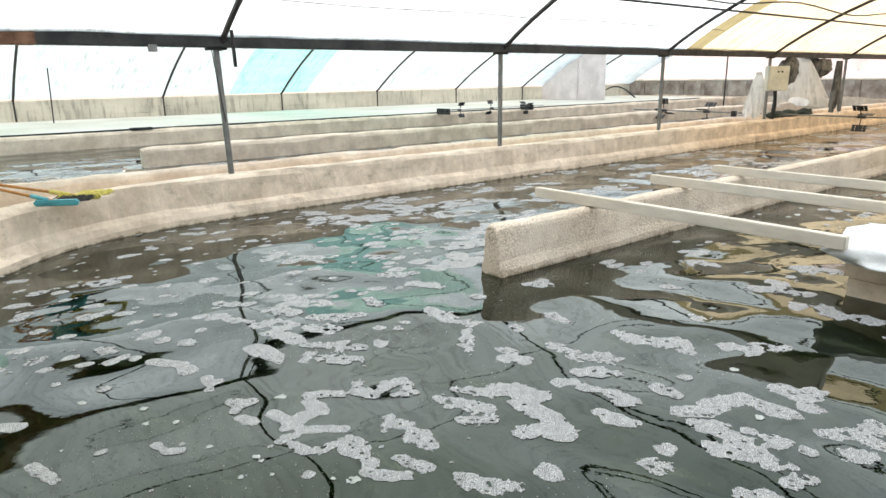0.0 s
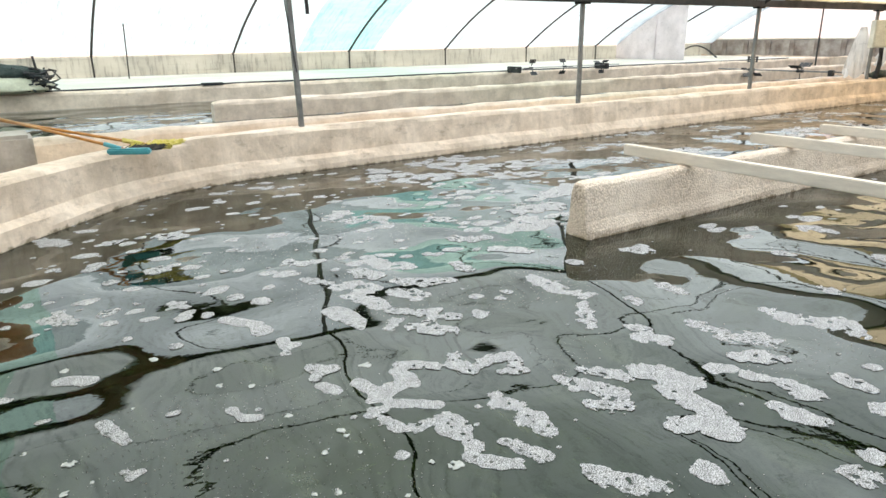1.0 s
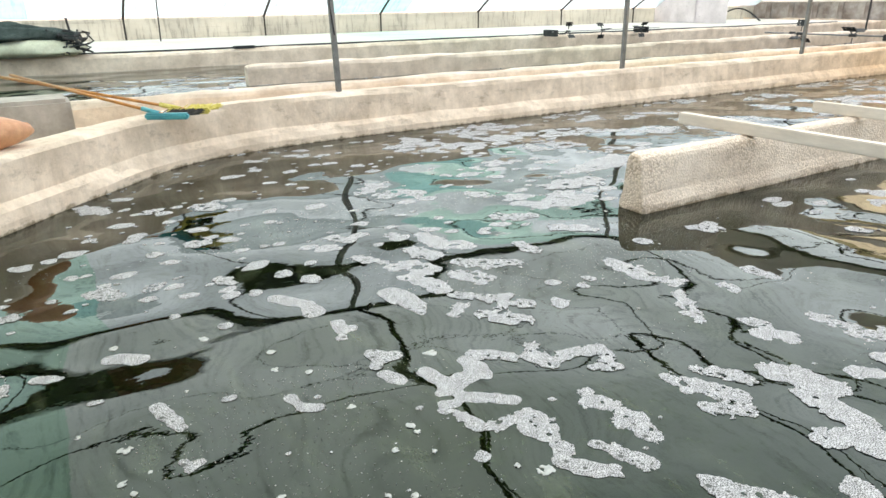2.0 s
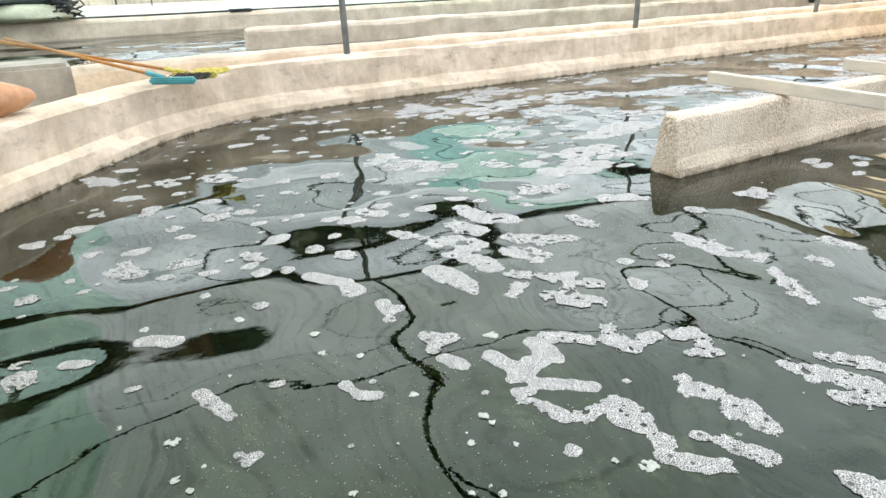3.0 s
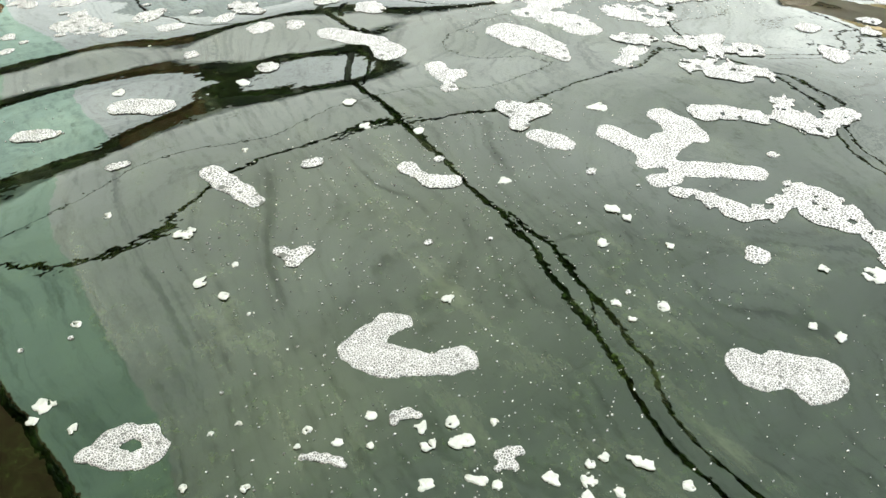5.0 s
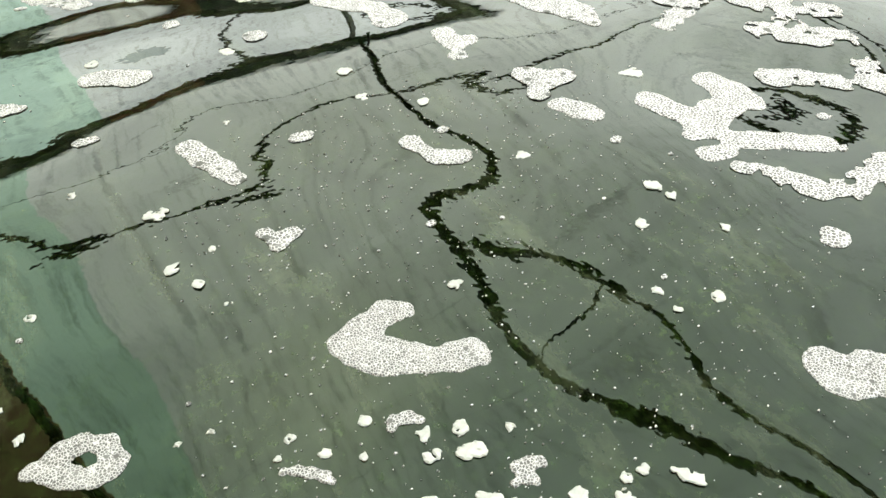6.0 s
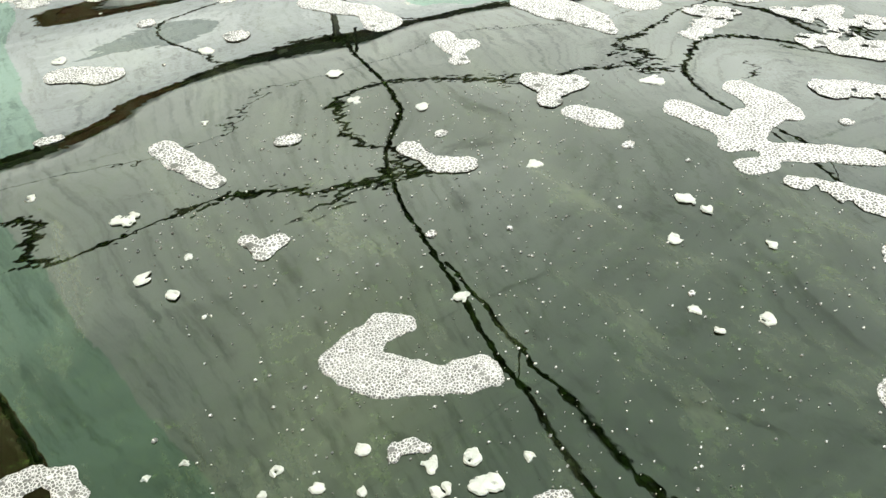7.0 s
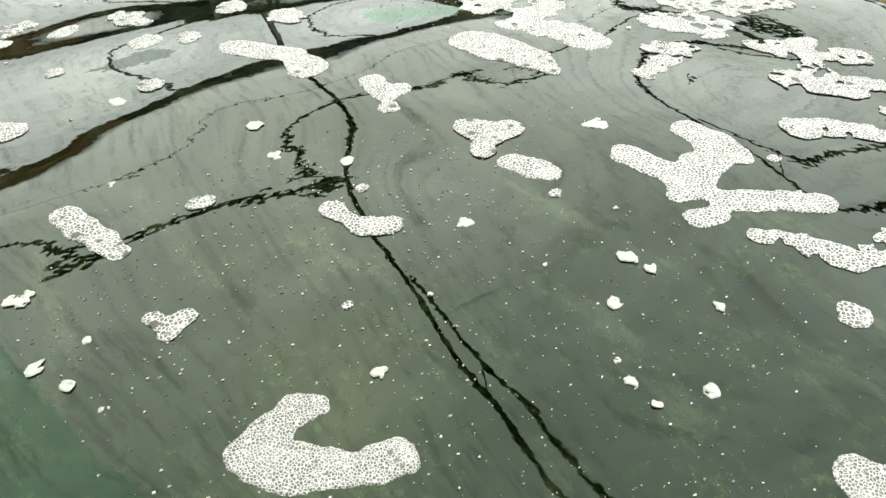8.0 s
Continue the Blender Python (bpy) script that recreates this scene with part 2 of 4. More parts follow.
pond_water = tagged(sheet("water", -5.2, 28.0, -1.55, 7.0, 0.0), "dark green rippled pond water", "water", kind="structure")

# ---- the tanks behind ----
back_wall = [(-0.02, -0.7), (-0.02, 0.36), (0, 0.40), (0.03, 0.42), (0.17, 0.42), (0.2, 0.40), (0.2, -0.7)]


def lift(profile, dz):
    return [(o, z + dz if z > 0 else z) for o, z in profile]


for name, x0, x1, y, dz in (("tank_wall_front", -12, X_END, 7.95, 0.0), ("tank_divider", 2.62, 24, 10.05, 0.08), ("tank_wall_back", -12, X_END, 13.7, 0.09)):
    bm = swept_wall(bmesh.new(), [(x0, y), (x1, y)], lift(back_wall, dz), 0.03, 0.2, 0.03)
    tagged(part(name, bm, CONCRETE), "long low pale concrete tank wall", "wall", kind="structure")
tagged(sheet("tank_water", -12, 27, 8.05, 13.8, 0.22), "shallow rippled tank water", "water", kind="structure")
bm = box(bmesh.new(), -14, 30, 13.88, 24, -0.7, 0.5)
tagged(part("far_floor", bm, PALE_FLOOR), "bright pale floor along the far side", "floor", kind="structure")
bm = box(bmesh.new(), -12, 30, 7.06, 7.97, -0.7, 0.18)
tagged(part("channel_floor", bm, CONCRETE), "concrete channel floor between the tanks", "floor", kind="structure")

bm = swept_wall(bmesh.new(), [p for p in front if p[0] < 3.3 and p[1] > -1.2], [(-0.2, -0.7), (-0.2, 0.16), (-1.2, 0.16), (-6.0, 0.16), (-6.0, -0.7)], 0.004, 0.3)
tagged(part("outer_floor", bm, CONCRETE), "rough concrete floor outside the pond bend", "floor", kind="structure")

# ---- greenhouse ----
GUTTER_Y, GUTTER_Z = 6.98, 1.80
POSTS = [-8.9, -4.95, -1.02, 2.70, 6.73, 10.75, 14.78, 18.85, 22.9]


def near_z(y):
    s = min(1.0, abs(y - 0.98) / 6.0)
    return 1.74 + 1.72 * max(0.0, 1 - s ** 2.2) ** 0.9


def far_z(y):
    if y > 19.15:
        return 1.0
    if y > 12.6:
        return 1.0 + 2.2 * max(0.0, 1 - ((y - 12.6) / 6.55) ** 2)
    return 1.78 + 1.42 * max(0.0, 1 - min(1.0, (12.6 - y) / 5.6) ** 2.1) ** 0.9


NEAR_Y = [0.98 + 6.0 * math.sin(i * math.pi / 2 / 14) for i in range(-14, 15)]
FAR_Y = [12.6 + (6.6 if i > 0 else 5.55) * math.sin(i * math.pi / 2 / 14) for i in range(-14, 15)]


def film(name, ys, height, x0, x1, mat, label):
    n = max(1, int((x1 - x0) / 0.35))
    bm = bmesh.new()
    grid = [[bm.verts.new((x0 + (x1 - x0) * i / n, y, height(y) + 0.035 + 0.02 * noise.noise(Vector((i * 0.5, y * 0.9, 2))))) for y in ys] for i in range(n + 1)]
    for a, b in zip(grid, grid[1:]):
        for k in range(len(ys) - 1):
            bm.faces.new((a[k], b[k], b[k + 1], a[k + 1]))
    return tagged(part(name, bm, mat, smooth=True), label, "roof", kind="structure")


film("roof_near", NEAR_Y, near_z, -0.3, 11.3, FILM, "milky white greenhouse film over the pond")
film("roof_near_teal", NEAR_Y, near_z, -0.98, -0.3, FILM_PALE_TEAL, "dimmed teal strip of greenhouse film over the pond")
film("roof_near_matting", NEAR_Y, near_z, -14, -0.98, MATTING, "brown matting laid over the greenhouse roof")
film("roof_near_fold", NEAR_Y, near_z, 11.3, 11.8, FILM_OLIVE, "olive overlap where two greenhouse films meet")
film("roof_near_yellow", NEAR_Y, near_z, 11.8, X_END, FILM_YELLOW, "yellowed greenhouse film over the pond")
FAR_HIGH, FAR_LOW = [y for y in FAR_Y if y > 13.9], [y for y in FAR_Y if y < 14.1]
FAR_LOW.append(FAR_HIGH[0])
# inner slope, out of view: kept in brighter film to light the tank walls
for x0, x1, mat, tone in ((-14, -3.0, FILM, "milky white"), (-3.0, 0.2, FILM_PALE_TEAL, "teal"), (0.2, 7.55, FILM, "milky white"), (7.55, 10.05, FILM_PALE_TEAL, "teal"), (10.05, X_END, FILM, "milky white")):
    film("roof_far_inner_bright", FAR_LOW, far_z, x0, x1, mat, tone + " greenhouse film on the inner slope of the far bay")
# visible far slope: darker copies of the same white and teal film
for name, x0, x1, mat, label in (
    ("roof_far", 0.2, 7.55, FILM_FAR_DIMMED, "dimmed milky white greenhouse film over the far tanks"),
    ("roof_far_teal_left", -3.0, 0.2, FILM_TEAL_DIMMED, "dimmed teal strip of greenhouse film"),
    ("roof_far_left", -14, -3.0, FILM_FAR_DIMMED, "dimmed milky white greenhouse film over the far tanks"),
    ("roof_far_teal", 7.55, 10.05, FILM_TEAL_DIMMED, "dimmed teal strip of greenhouse film"),
    ("roof_far_end", 10.05, X_END, FILM_FAR_DIMMED, "dimmed milky white greenhouse film over the far tanks"),
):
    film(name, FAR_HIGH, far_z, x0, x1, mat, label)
bm = box(bmesh.new(), -14, X_END, 19.22, 19.235, 0.45, 1.0)
tagged(part("skirt", bm, FILM_GREEN), "dull green film skirt along the far side", "film", kind="structure")


def hoop(x, ys, height, name, label, chord=0.0):
    bm = tube(bmesh.new(), [(0, y, height(y)) for y in ys], 0.03)
    top = empty(name, pose(x, 0, 0), label, "hoop", "greenhouse hoops")
    part("bar", bm, STEEL, top, smooth=True)
    if chord:
        inner = [y for y in ys if abs(y - 0.98) < 4.0]
        part("chord", tube(bmesh.new(), [(0, y, height(y) - chord * (1 - (abs(y - 0.98) / 4.3) ** 2)) for y in inner], 0.022), STEEL, top, smooth=True)
        for y in (-1.6, 0.98, 3.2):
            part("web", tube(bmesh.new(), [(0, y, height(y)), (0, y + 0.2, height(y + 0.2) - chord * (1 - (abs(y + 0.2 - 0.98) / 4.3) ** 2))], 0.01), STEEL, top)
    return top


for i, x in enumerate(POSTS):
    hoop(x, NEAR_Y, near_z, "hoop", "dark steel hoop under the milky film", 0.5)
    top = hoop(2.2 + 3.5 * (i - 2), FAR_Y, far_z, "far_hoop", "dark steel hoop of the far bay")
    part("leg", tube(bmesh.new(), [(0, 19.15, 0.5), (0, 19.15, 1.0)], 0.022), STEEL, top)
    post = empty("post", pose(x, GUTTER_Y, 0.43, 0, -1.8 if i == 3 else 0), "grey square steel post on the pond wall", "post", "gutter posts")
    part("shaft", box(bmesh.new(), -0.025, 0.025, -0.025, 0.025, 0, 1.33, 0.004), GALV, post)
    part("head_plate", box(bmesh.new(), -0.1, 0.1, -0.05, 0.05, 1.30, 1.325), STEEL, post)
gutter = empty("gutter_beam", pose(0, GUTTER_Y, GUTTER_Z), "long dark steel gutter beam with rust patches", "beam")
part("channel", box(bmesh.new(), -14, X_END, -0.1, 0.1, -0.045, 0.075, 0.006), STEEL, gutter)
part("purlin", tube(bmesh.new(), [(-14, -1.15, near_z(5.83) - GUTTER_Z - 0.03), (X_END, -1.15, near_z(5.83) - GUTTER_Z - 0.03)], 0.018), STEEL, gutter)

bm = box(bmesh.new(), X_END, X_END + 0.25, -6, 20, -0.7, 1.15)
tagged(part("end_wall", bm, MASONRY), "weathered grey-red masonry wall", "wall", kind="structure")
bm = box(bmesh.new(), X_END - 0.04, X_END + 0.29, -6, 20, 1.152, 1.21, 0.01)
tagged(part("coping", bm, PALE_FLOOR), "pale mortar coping on the masonry wall", "wall", kind="structure")
bm = swept_wall(bmesh.new(), [(X_END - 0.3, -6), (X_END - 0.3, 20)], [(-0.5, -0.7), (-0.5, 0.42), (-0.1, 0.5), (0.28, 0.52), (0.28, -0.7)], 0.12, 0.2)
tagged(part("rubble_foot", bm, CONCRETE), "rough rubble ledge along the masonry wall", "wall", kind="structure")
for i in range(26):
    tagged(part("pilaster", box(bmesh.new(), -0.06, 0.0, -0.1, 0.1, 0.4, 1.14, 0.01), MASONRY, m=pose(X_END - 0.003, -5.5 + i, 0)), "narrow masonry pilaster on the end wall", "pilaster", "end wall pilasters")
bm = box(bmesh.new(), X_END + 0.1, X_END + 0.12, -6, 20, 1.15, 4.0)
tagged(part("end_film", bm, FILM_PINK), "pinkish white end film", "film", kind="structure")
bm = box(bmesh.new(), 20.9, 20.92, 16.0, 19.2, 0.5, 3.0)
box(bm, 20.88, 20.95, 17.3, 17.34, 0.5, 2.6)
tagged(part("gable_film", bm, FILM_PINK), "pinkish white gable sheet", "film", kind="structure")
bm = box(bmesh.new(), -14.1, -14.08, -6, 20, -0.7, 4.0)
tagged(part("back_film", bm, FILM), "milky film end behind", "film", kind="structure")
bm = box(bmesh.new(), -14, X_END, -5.1, -5.08, -0.7, 1.74)
tagged(part("side_film", bm, FILM), "milky film side behind", "film", kind="structure")
bm = box(bmesh.new(), -14, X_END, -5.0, -1.64, -0.7, 0.4)
tagged(part("near_floor", bm, CONCRETE), "concrete walkway behind the pond", "floor", kind="structure")

# ---- planks ----
for x, y0, y1, z in ((4.33, 1.46, 4.0, 0.382), (5.72, 1.2, 3.75, 0.382), (6.8, 1.2, 3.7, 0.382)):
    plank = tagged(part("plank", box(bmesh.new(), -0.035, 0.035, y0, y1, 0, 0.085, 0.006), WHITE_WOOD, m=pose(x, 0, z)), "pale weathered plank laid across the pond divider", "plank", "planks across the pond")


# ---- near wall end and sack ----
bm = box(bmesh.new(), 4.66, X_END, 1.12, 1.54, -0.7, 0.13, 0.012)
box(bm, 4.63, X_END, 1.1, 1.56, 0.136, 0.25, 0.012)
tagged(part("pond_side_wall", bm, CONCRETE), "low concrete wall end standing in the pond", "wall", kind="structure")


def lumpy(bm, rx, ry, rz, lumps, seed, flat=0.35, seg=28):
    """A soft heap: a ball flattened below and pushed about."""
    r = bmesh.ops.create_uvsphere(bm, u_segments=seg, v_segments=seg // 2, radius=1)
    for v in r["verts"]:
        d = 1 + lumps * noise.noise(v.co * 1.7 + Vector((seed, 0, 0))) + 0.35 * lumps * noise.noise(v.co * 5 + Vector((0, seed, 0)))
        z = v.co.z if v.co.z > 0 else v.co.z * flat
        v.co = Vector((v.co.x * rx * d, v.co.y * ry * d, z * rz * d + flat * rz))
    return bm


SACK = grainy("sack", (0.72, 0.7, 0.68), (0.85, 0.84, 0.83), large=5, fine=90, strength=0.5)
tagged(part("sack", lumpy(bmesh.new(), 0.46, 0.33, 0.15, 0.35, 3.0), SACK, smooth=True, m=pose(4.72, 1.33, 0.252)), "crumpled white woven sack lying on the wall end", "sack")

# ---- floating foam ----


def foam_material(name, lacy, fine, white):
    """Wet foam: white bubble walls round darker bubble mouths of two sizes."""
    m, nt, b = material(name)
    v = coords(nt)
    w = node(nt, "TexNoise", Scale=60.0, Detail=2.0)
    nt.links.new(v, w.inputs["Vector"])
    vv = mixed(nt, 0.004, v, w.outputs["Color"], "ADD")
    small, large = node(nt, "TexVoronoi", Scale=fine), node(nt, "TexVoronoi", Scale=75.0)
    small.feature = "DISTANCE_TO_EDGE"
    for t in (small, large):
        nt.links.new(vv, t.inputs["Vector"])
    rnd = node(nt, "SeparateColor")
    nt.links.new(large.outputs["Color"], rnd.inputs[0])
    a = ramp(nt, small.outputs["Distance"], [(0.06, (1.0,)), (0.15, (0.0,))])
    big = ramp(nt, large.outputs["Distance"], [(0.22, (0.0,)), (0.34, (1.0,))])
    info = nt.nodes.new("ShaderNodeObjectInfo")
    share = nt.nodes.new("ShaderNodeMath")
    share.operation = "MULTIPLY"
    nt.links.new(info.outputs["Random"], share.inputs[0])
    share.inputs[1].default_value = 0.6
    more = nt.nodes.new("ShaderNodeMath")
    more.operation = "GREATER_THAN"
    nt.links.new(rnd.outputs[0], more.inputs[0])
    nt.links.new(share.outputs[0], more.inputs[1])
    rare = more.outputs[0]
    h = mixed(nt, 1.0, a, mixed(nt, 1.0, big, rare, "LIGHTEN"), "DARKEN")
    wide = node(nt, "TexVoronoi", Scale=36.0)
    nt.links.new(vv, wide.inputs["Vector"])
    pick = node(nt, "SeparateColor")
    nt.links.new(wide.outputs["Color"], pick.inputs[0])
    few = node(nt, "MapRange", **{"From Min": 0.2, "From Max": 1.0, "To Min": 0.0, "To Max": lacy})
    nt.links.new(info.outputs["Random"], few.inputs[0])
    none = nt.nodes.new("ShaderNodeMath")
    none.operation = "GREATER_THAN"
    nt.links.new(pick.outputs[0], none.inputs[0]), nt.links.new(few.outputs[0], none.inputs[1])
    open_water = mixed(nt, 1.0, ramp(nt, wide.outputs["Distance"], [(0.28, (0.0,)), (0.36, (1.0,))]), none.outputs[0], "LIGHTEN")
    patch = noise_of(nt, v, 16.0, 3)
    h = mixed(nt, ramp(nt, patch, [(0.5, (0.0,)), (0.75, (0.3,))]), h, 1.0)
    c = mixed(nt, h, mixed(nt, patch, (0.035, 0.035, 0.033), (0.14, 0.14, 0.133)), (white, 0.98 * white, 0.97 * white))
    c = mixed(nt, open_water, (0.06, 0.065, 0.055), c)
    nt.links.new(c, b.inputs["Base Color"])
    b.inputs["Roughness"].default_value = 0.6
    bump(nt, b, h, 0.6, 0.002)
    return m


FOAM = foam_material("lacy_foam", 0.6, 150.0, 0.55)
FINE_FOAM = foam_material("fine_foam", 0.0, 235.0, 0.5)
FLECK = grainy("fleck_foam", (0.36, 0.375, 0.345), (0.47, 0.48, 0.45), large=40, fine=200, dist=0.001)
FOAMS = []


def foam_mesh(circles, seed, cell, thick, ragged):
    """A floating raft: discs run together, some bitten out, with a ragged rim and a domed top; contour cut through a fine grid."""
    plus = [c for c in circles if c[2] > 0]
    for a, b in list(zip(plus, plus[1:])):
        if math.hypot(a[0] - b[0], a[1] - b[1]) < 1.5 * (a[2] + b[2]):
            plus.append(((a[0] + b[0]) / 2, (a[1] + b[1]) / 2, 0.9 * min(a[2], b[2])))
    x0, x1 = min(c[0] - 1.4 * c[2] for c in plus), max(c[0] + 1.4 * c[2] for c in plus)
    y0, y1 = min(c[1] - 1.4 * c[2] for c in plus), max(c[1] + 1.4 * c[2] for c in plus)
    nx, ny = max(6, int((x1 - x0) / cell)), max(6, int((y1 - y0) / cell))
    rmin = min(c[2] for c in plus)
    rmean = sum(c[2] for c in plus) / len(plus)
    rough = 0.5 if ragged < 0.25 else 0.95
    verts, faces, cache = [], [], {}

    def depth(x, y):
        q = Vector((x, y, seed * 3.7))
        bend = noise.noise_vector(q * (0.75 / rmean)) * 0.55 * ragged * rmean
        x, y = x + 2 * bend.x, y + 2 * bend.y
        g = sum(math.exp(-4.2 * (math.hypot(x - a, y - b) - 1.0 * r) / rmean) for a, b, r in plus)
        d = math.log(max(g, 1e-9)) / 4.2 * rmean
        for a, b, r in circles:
            if r < 0:
                d = min(d, math.hypot(x - a, y - b) + r)
        if ragged > 0.4:
            d = min(d, rmean * (0.95 * noise.noise(q * (1.2 / rmean) + Vector((9, 3, 50))) + 0.42))
        return d + ragged * rmin * noise.noise(q * (0.6 / rmin)) + rough * ragged * rmin * noise.noise(q * (1.5 / rmin)) + 0.6 * rough * ragged * rmin * noise.noise(q * (4.0 / rmin)) + 0.0022 * noise.noise(q * 120)

    val = [[depth(x0 + (x1 - x0) * i / nx, y0 + (y1 - y0) * j / ny) for i in range(nx + 1)] for j in range(ny + 1)]

    def corner(i, j):
        k = (i, j)
        if k not in cache:
            d = val[j][i]
            cache[k] = len(verts)
            verts.append((x0 + (x1 - x0) * i / nx, y0 + (y1 - y0) * j / ny, thick * min(1.0, d / (0.35 * rmin)) ** 0.5))
        return cache[k]

    def cross(i, j, a, b):
        k = ((i, j), (a, b)) if (i, j) < (a, b) else ((a, b), (i, j))
        if k not in cache:
            t = val[j][i] / (val[j][i] - val[b][a])
            cache[k] = len(verts)
            verts.append((x0 + (x1 - x0) * (i + t * (a - i)) / nx, y0 + (y1 - y0) * (j + t * (b - j)) / ny, -0.0012))
        return cache[k]

    for j in range(ny):
        for i in range(nx):
            ring = ((i, j), (i + 1, j), (i + 1, j + 1), (i, j + 1))
            inside = [val[q][p] > 0 for p, q in ring]
            if not any(inside):
                continue
            f = []
            for k in range(4):
                p, q = ring[k], ring[(k + 1) % 4]
                if inside[k]:
                    f.append(corner(*p))
                if inside[k] != inside[(k + 1) % 4]:
                    f.append(cross(*p, *q))
            if len(f) > 2:
                faces.append(f)
    return verts, faces


# the current turns round the divider's free end: x, y and the drift there in metres a second
CURRENT = [(0.2, 1.8, 0.013, -0.029), (0.2, 2.8, 0.008, -0.026), (0.2, 4, 0.003, -0.046), (0.8, 2.4, 0.002, -0.053), (0.8, 3.2, -0.005, -0.056), (1.25, 1.7, 0.015, -0.067), (1.25, 2.3, 0.007, -0.066), (1.3, 3, -0.008, -0.082), (1.7, 1.4, 0.065, -0.108), (1.75, 2, 0.045, -0.131), (1.75, 2.7, 0.008, -0.136), (1.8, 3.4, -0.002, -0.118), (2.2, 1.3, 0.111, -0.192), (2.25, 1.9, 0.081, -0.207), (2.25, 2.6, 0.038, -0.193), (2.7, 1.4, 0.12, -0.189), (2.75, 2, 0.095, -0.162), (2.9, 2.6, 0.007, -0.057), (0.4, 5.6, -0, -0.03), (1.2, 4.6, -0.04, -0.06), (2.3, 4.3, -0.11, -0.08), (3.2, 4.6, -0.16, -0.04), (5.5, 5.2, -0.2, 0), (4.2, 2.2, 0.05, 0.01)]


def drift(x, y):
    """The water's drift at a place, and how fast it turns what floats there (radians a second)."""
    total, u, v = 0.0, 0.0, 0.0
    for cx, cy, a, b in CURRENT:
        d = (cx - x) ** 2 + (cy - y) ** 2
        w = math.exp(-d / 0.18) + 1e-6 / (1 + d) ** 2
        total, u, v = total + w, u + w * a, v + w * b
    return u / total, v / total


def spin(x, y, turn, long):
    """How fast the shear turns a raft (radians a second): a round one by half the curl, a long one as a line drawn on the water."""
    e = 0.15
    east, west, north, south = drift(x + e, y), drift(x - e, y), drift(x, y + e), drift(x, y - e)
    ux, vx = (east[0] - west[0]) / (2 * e), (east[1] - west[1]) / (2 * e)
    uy, vy = (north[0] - south[0]) / (2 * e), (north[1] - south[1]) / (2 * e)
    c, s = math.cos(turn), math.sin(turn)
    line = c * (vx * c + vy * s) - s * (ux * c + uy * s)
    return long * line + (1 - long) * 0.5 * (vx - uy)


def float_path(x, y, circles, t0):
    """Where a raft that lies at x, y at t0 floats, half second by half second: x, y and its turn in degrees."""
    discs = np.array([c[:2] for c in circles if c[2] > 0])
    size = np.mean([c[2] for c in circles if c[2] > 0])
    spread, axes = np.linalg.eigh(np.cov(discs.T) + 0.25 * size ** 2 * np.eye(2)) if len(discs) > 1 else (np.ones(2), np.eye(2))
    long, lie = 1 - math.sqrt(spread[0] / spread[1]), math.atan2(axes[1, 1], axes[0, 1])
    rows = {}
    for step in (0.25, -0.25):
        t, px, py, turn = t0, x, y, 0.0
        while -0.26 < t < 8.26:
            if abs(t * 2 - round(t * 2)) < 0.01:
                rows[round(t * 2) / 2] = (px, py, math.degrees(turn))
            u, v = drift(px, py)
            turn += spin(px, py, lie + turn, long) * step
            u, v = drift(px + u * step / 2, py + v * step / 2)
            px, py, t = px + u * step, py + v * step, t + step
    return [(t, *rows[t]) for t in sorted(rows)]


def foam(x, y, circles, t0=3.5):
    """One raft of foam, by its place at t0 seconds and the discs that it is run together from."""
    size = max(max(c[0] + c[2] for c in circles) - min(c[0] - c[2] for c in circles), max(c[1] + c[2] for c in circles) - min(c[1] - c[2] for c in circles))
    seed = len(FOAMS)
    cell = max(0.0035, size / 46)
    verts, faces = foam_mesh(circles, seed, cell, 0.0008, 0.45 if size < 0.05 else 0.2 if t0 == 5 else 0.3 if size < 0.12 else 0.42 if size < 0.24 else 0.5)
    # each raft that came out apart is a thing of its own
    owner = list(range(len(verts)))

    def root(i):
        while owner[i] != i:
            owner[i] = owner[owner[i]]
            i = owner[i]
        return i

    for f in faces:
        for i in f[1:]:
            owner[root(i)] = root(f[0])
    rafts, way = {}, float_path(x, y, circles, t0)
    for f in faces:
        rafts.setdefault(root(f[0]), []).append(f)
    for group in rafts.values():
        if len(group) < 6:
            continue
        ids = sorted({i for f in group for i in f})
        at = {i: k for k, i in enumerate(ids)}
        me = bpy.data.meshes.new("foam_patch")
        me.from_pydata([verts[i] for i in ids], [], [[at[i] for i in f] for f in group])
        me.materials.append(FLECK if size < 0.05 else FINE_FOAM if y < 2.1 and x < 1 else FOAM)
        ob = new("foam_patch", me)
        ob.location = (x, y, 0.0012 + 0.0003 * (len(FOAMS) % 9))
        span = max(max(verts[i][k] for i in ids) - min(verts[i][k] for i in ids) for k in (0, 1))
        label = "large ragged raft of white bubbly foam floating on the pond" if span > 0.3 else "white bubbly foam patch floating on the pond" if span > 0.08 else "small white foam fleck floating on the pond"
        tagged(ob, label, "foam", "floating foam")
        FOAMS.append((ob, way))


foam(0.14, 3.78, [(0.001, -0.011, 0.059), (-0.050, 0.004, 0.049), (0.041, -0.078, 0.045), (0.008, 0.085, 0.028)])
foam(0.36, 3.72, [(-0.023, -0.015, 0.046), (0.023, 0.015, 0.028)])
foam(0.36, 4.54, [(0.021, 0.036, 0.057), (-0.021, -0.036, 0.039)])
foam(-0.29, 3.09, [(0.000, -0.046, 0.059), (-0.000, 0.046, 0.041)])
foam(-0.25, 3.70, [(0.000, 0.000, 0.041)])
foam(0.01, 4.07, [(0.000, 0.000, 0.036)])
foam(-0.09, 3.80, [(0.000, 0.000, 0.028)])
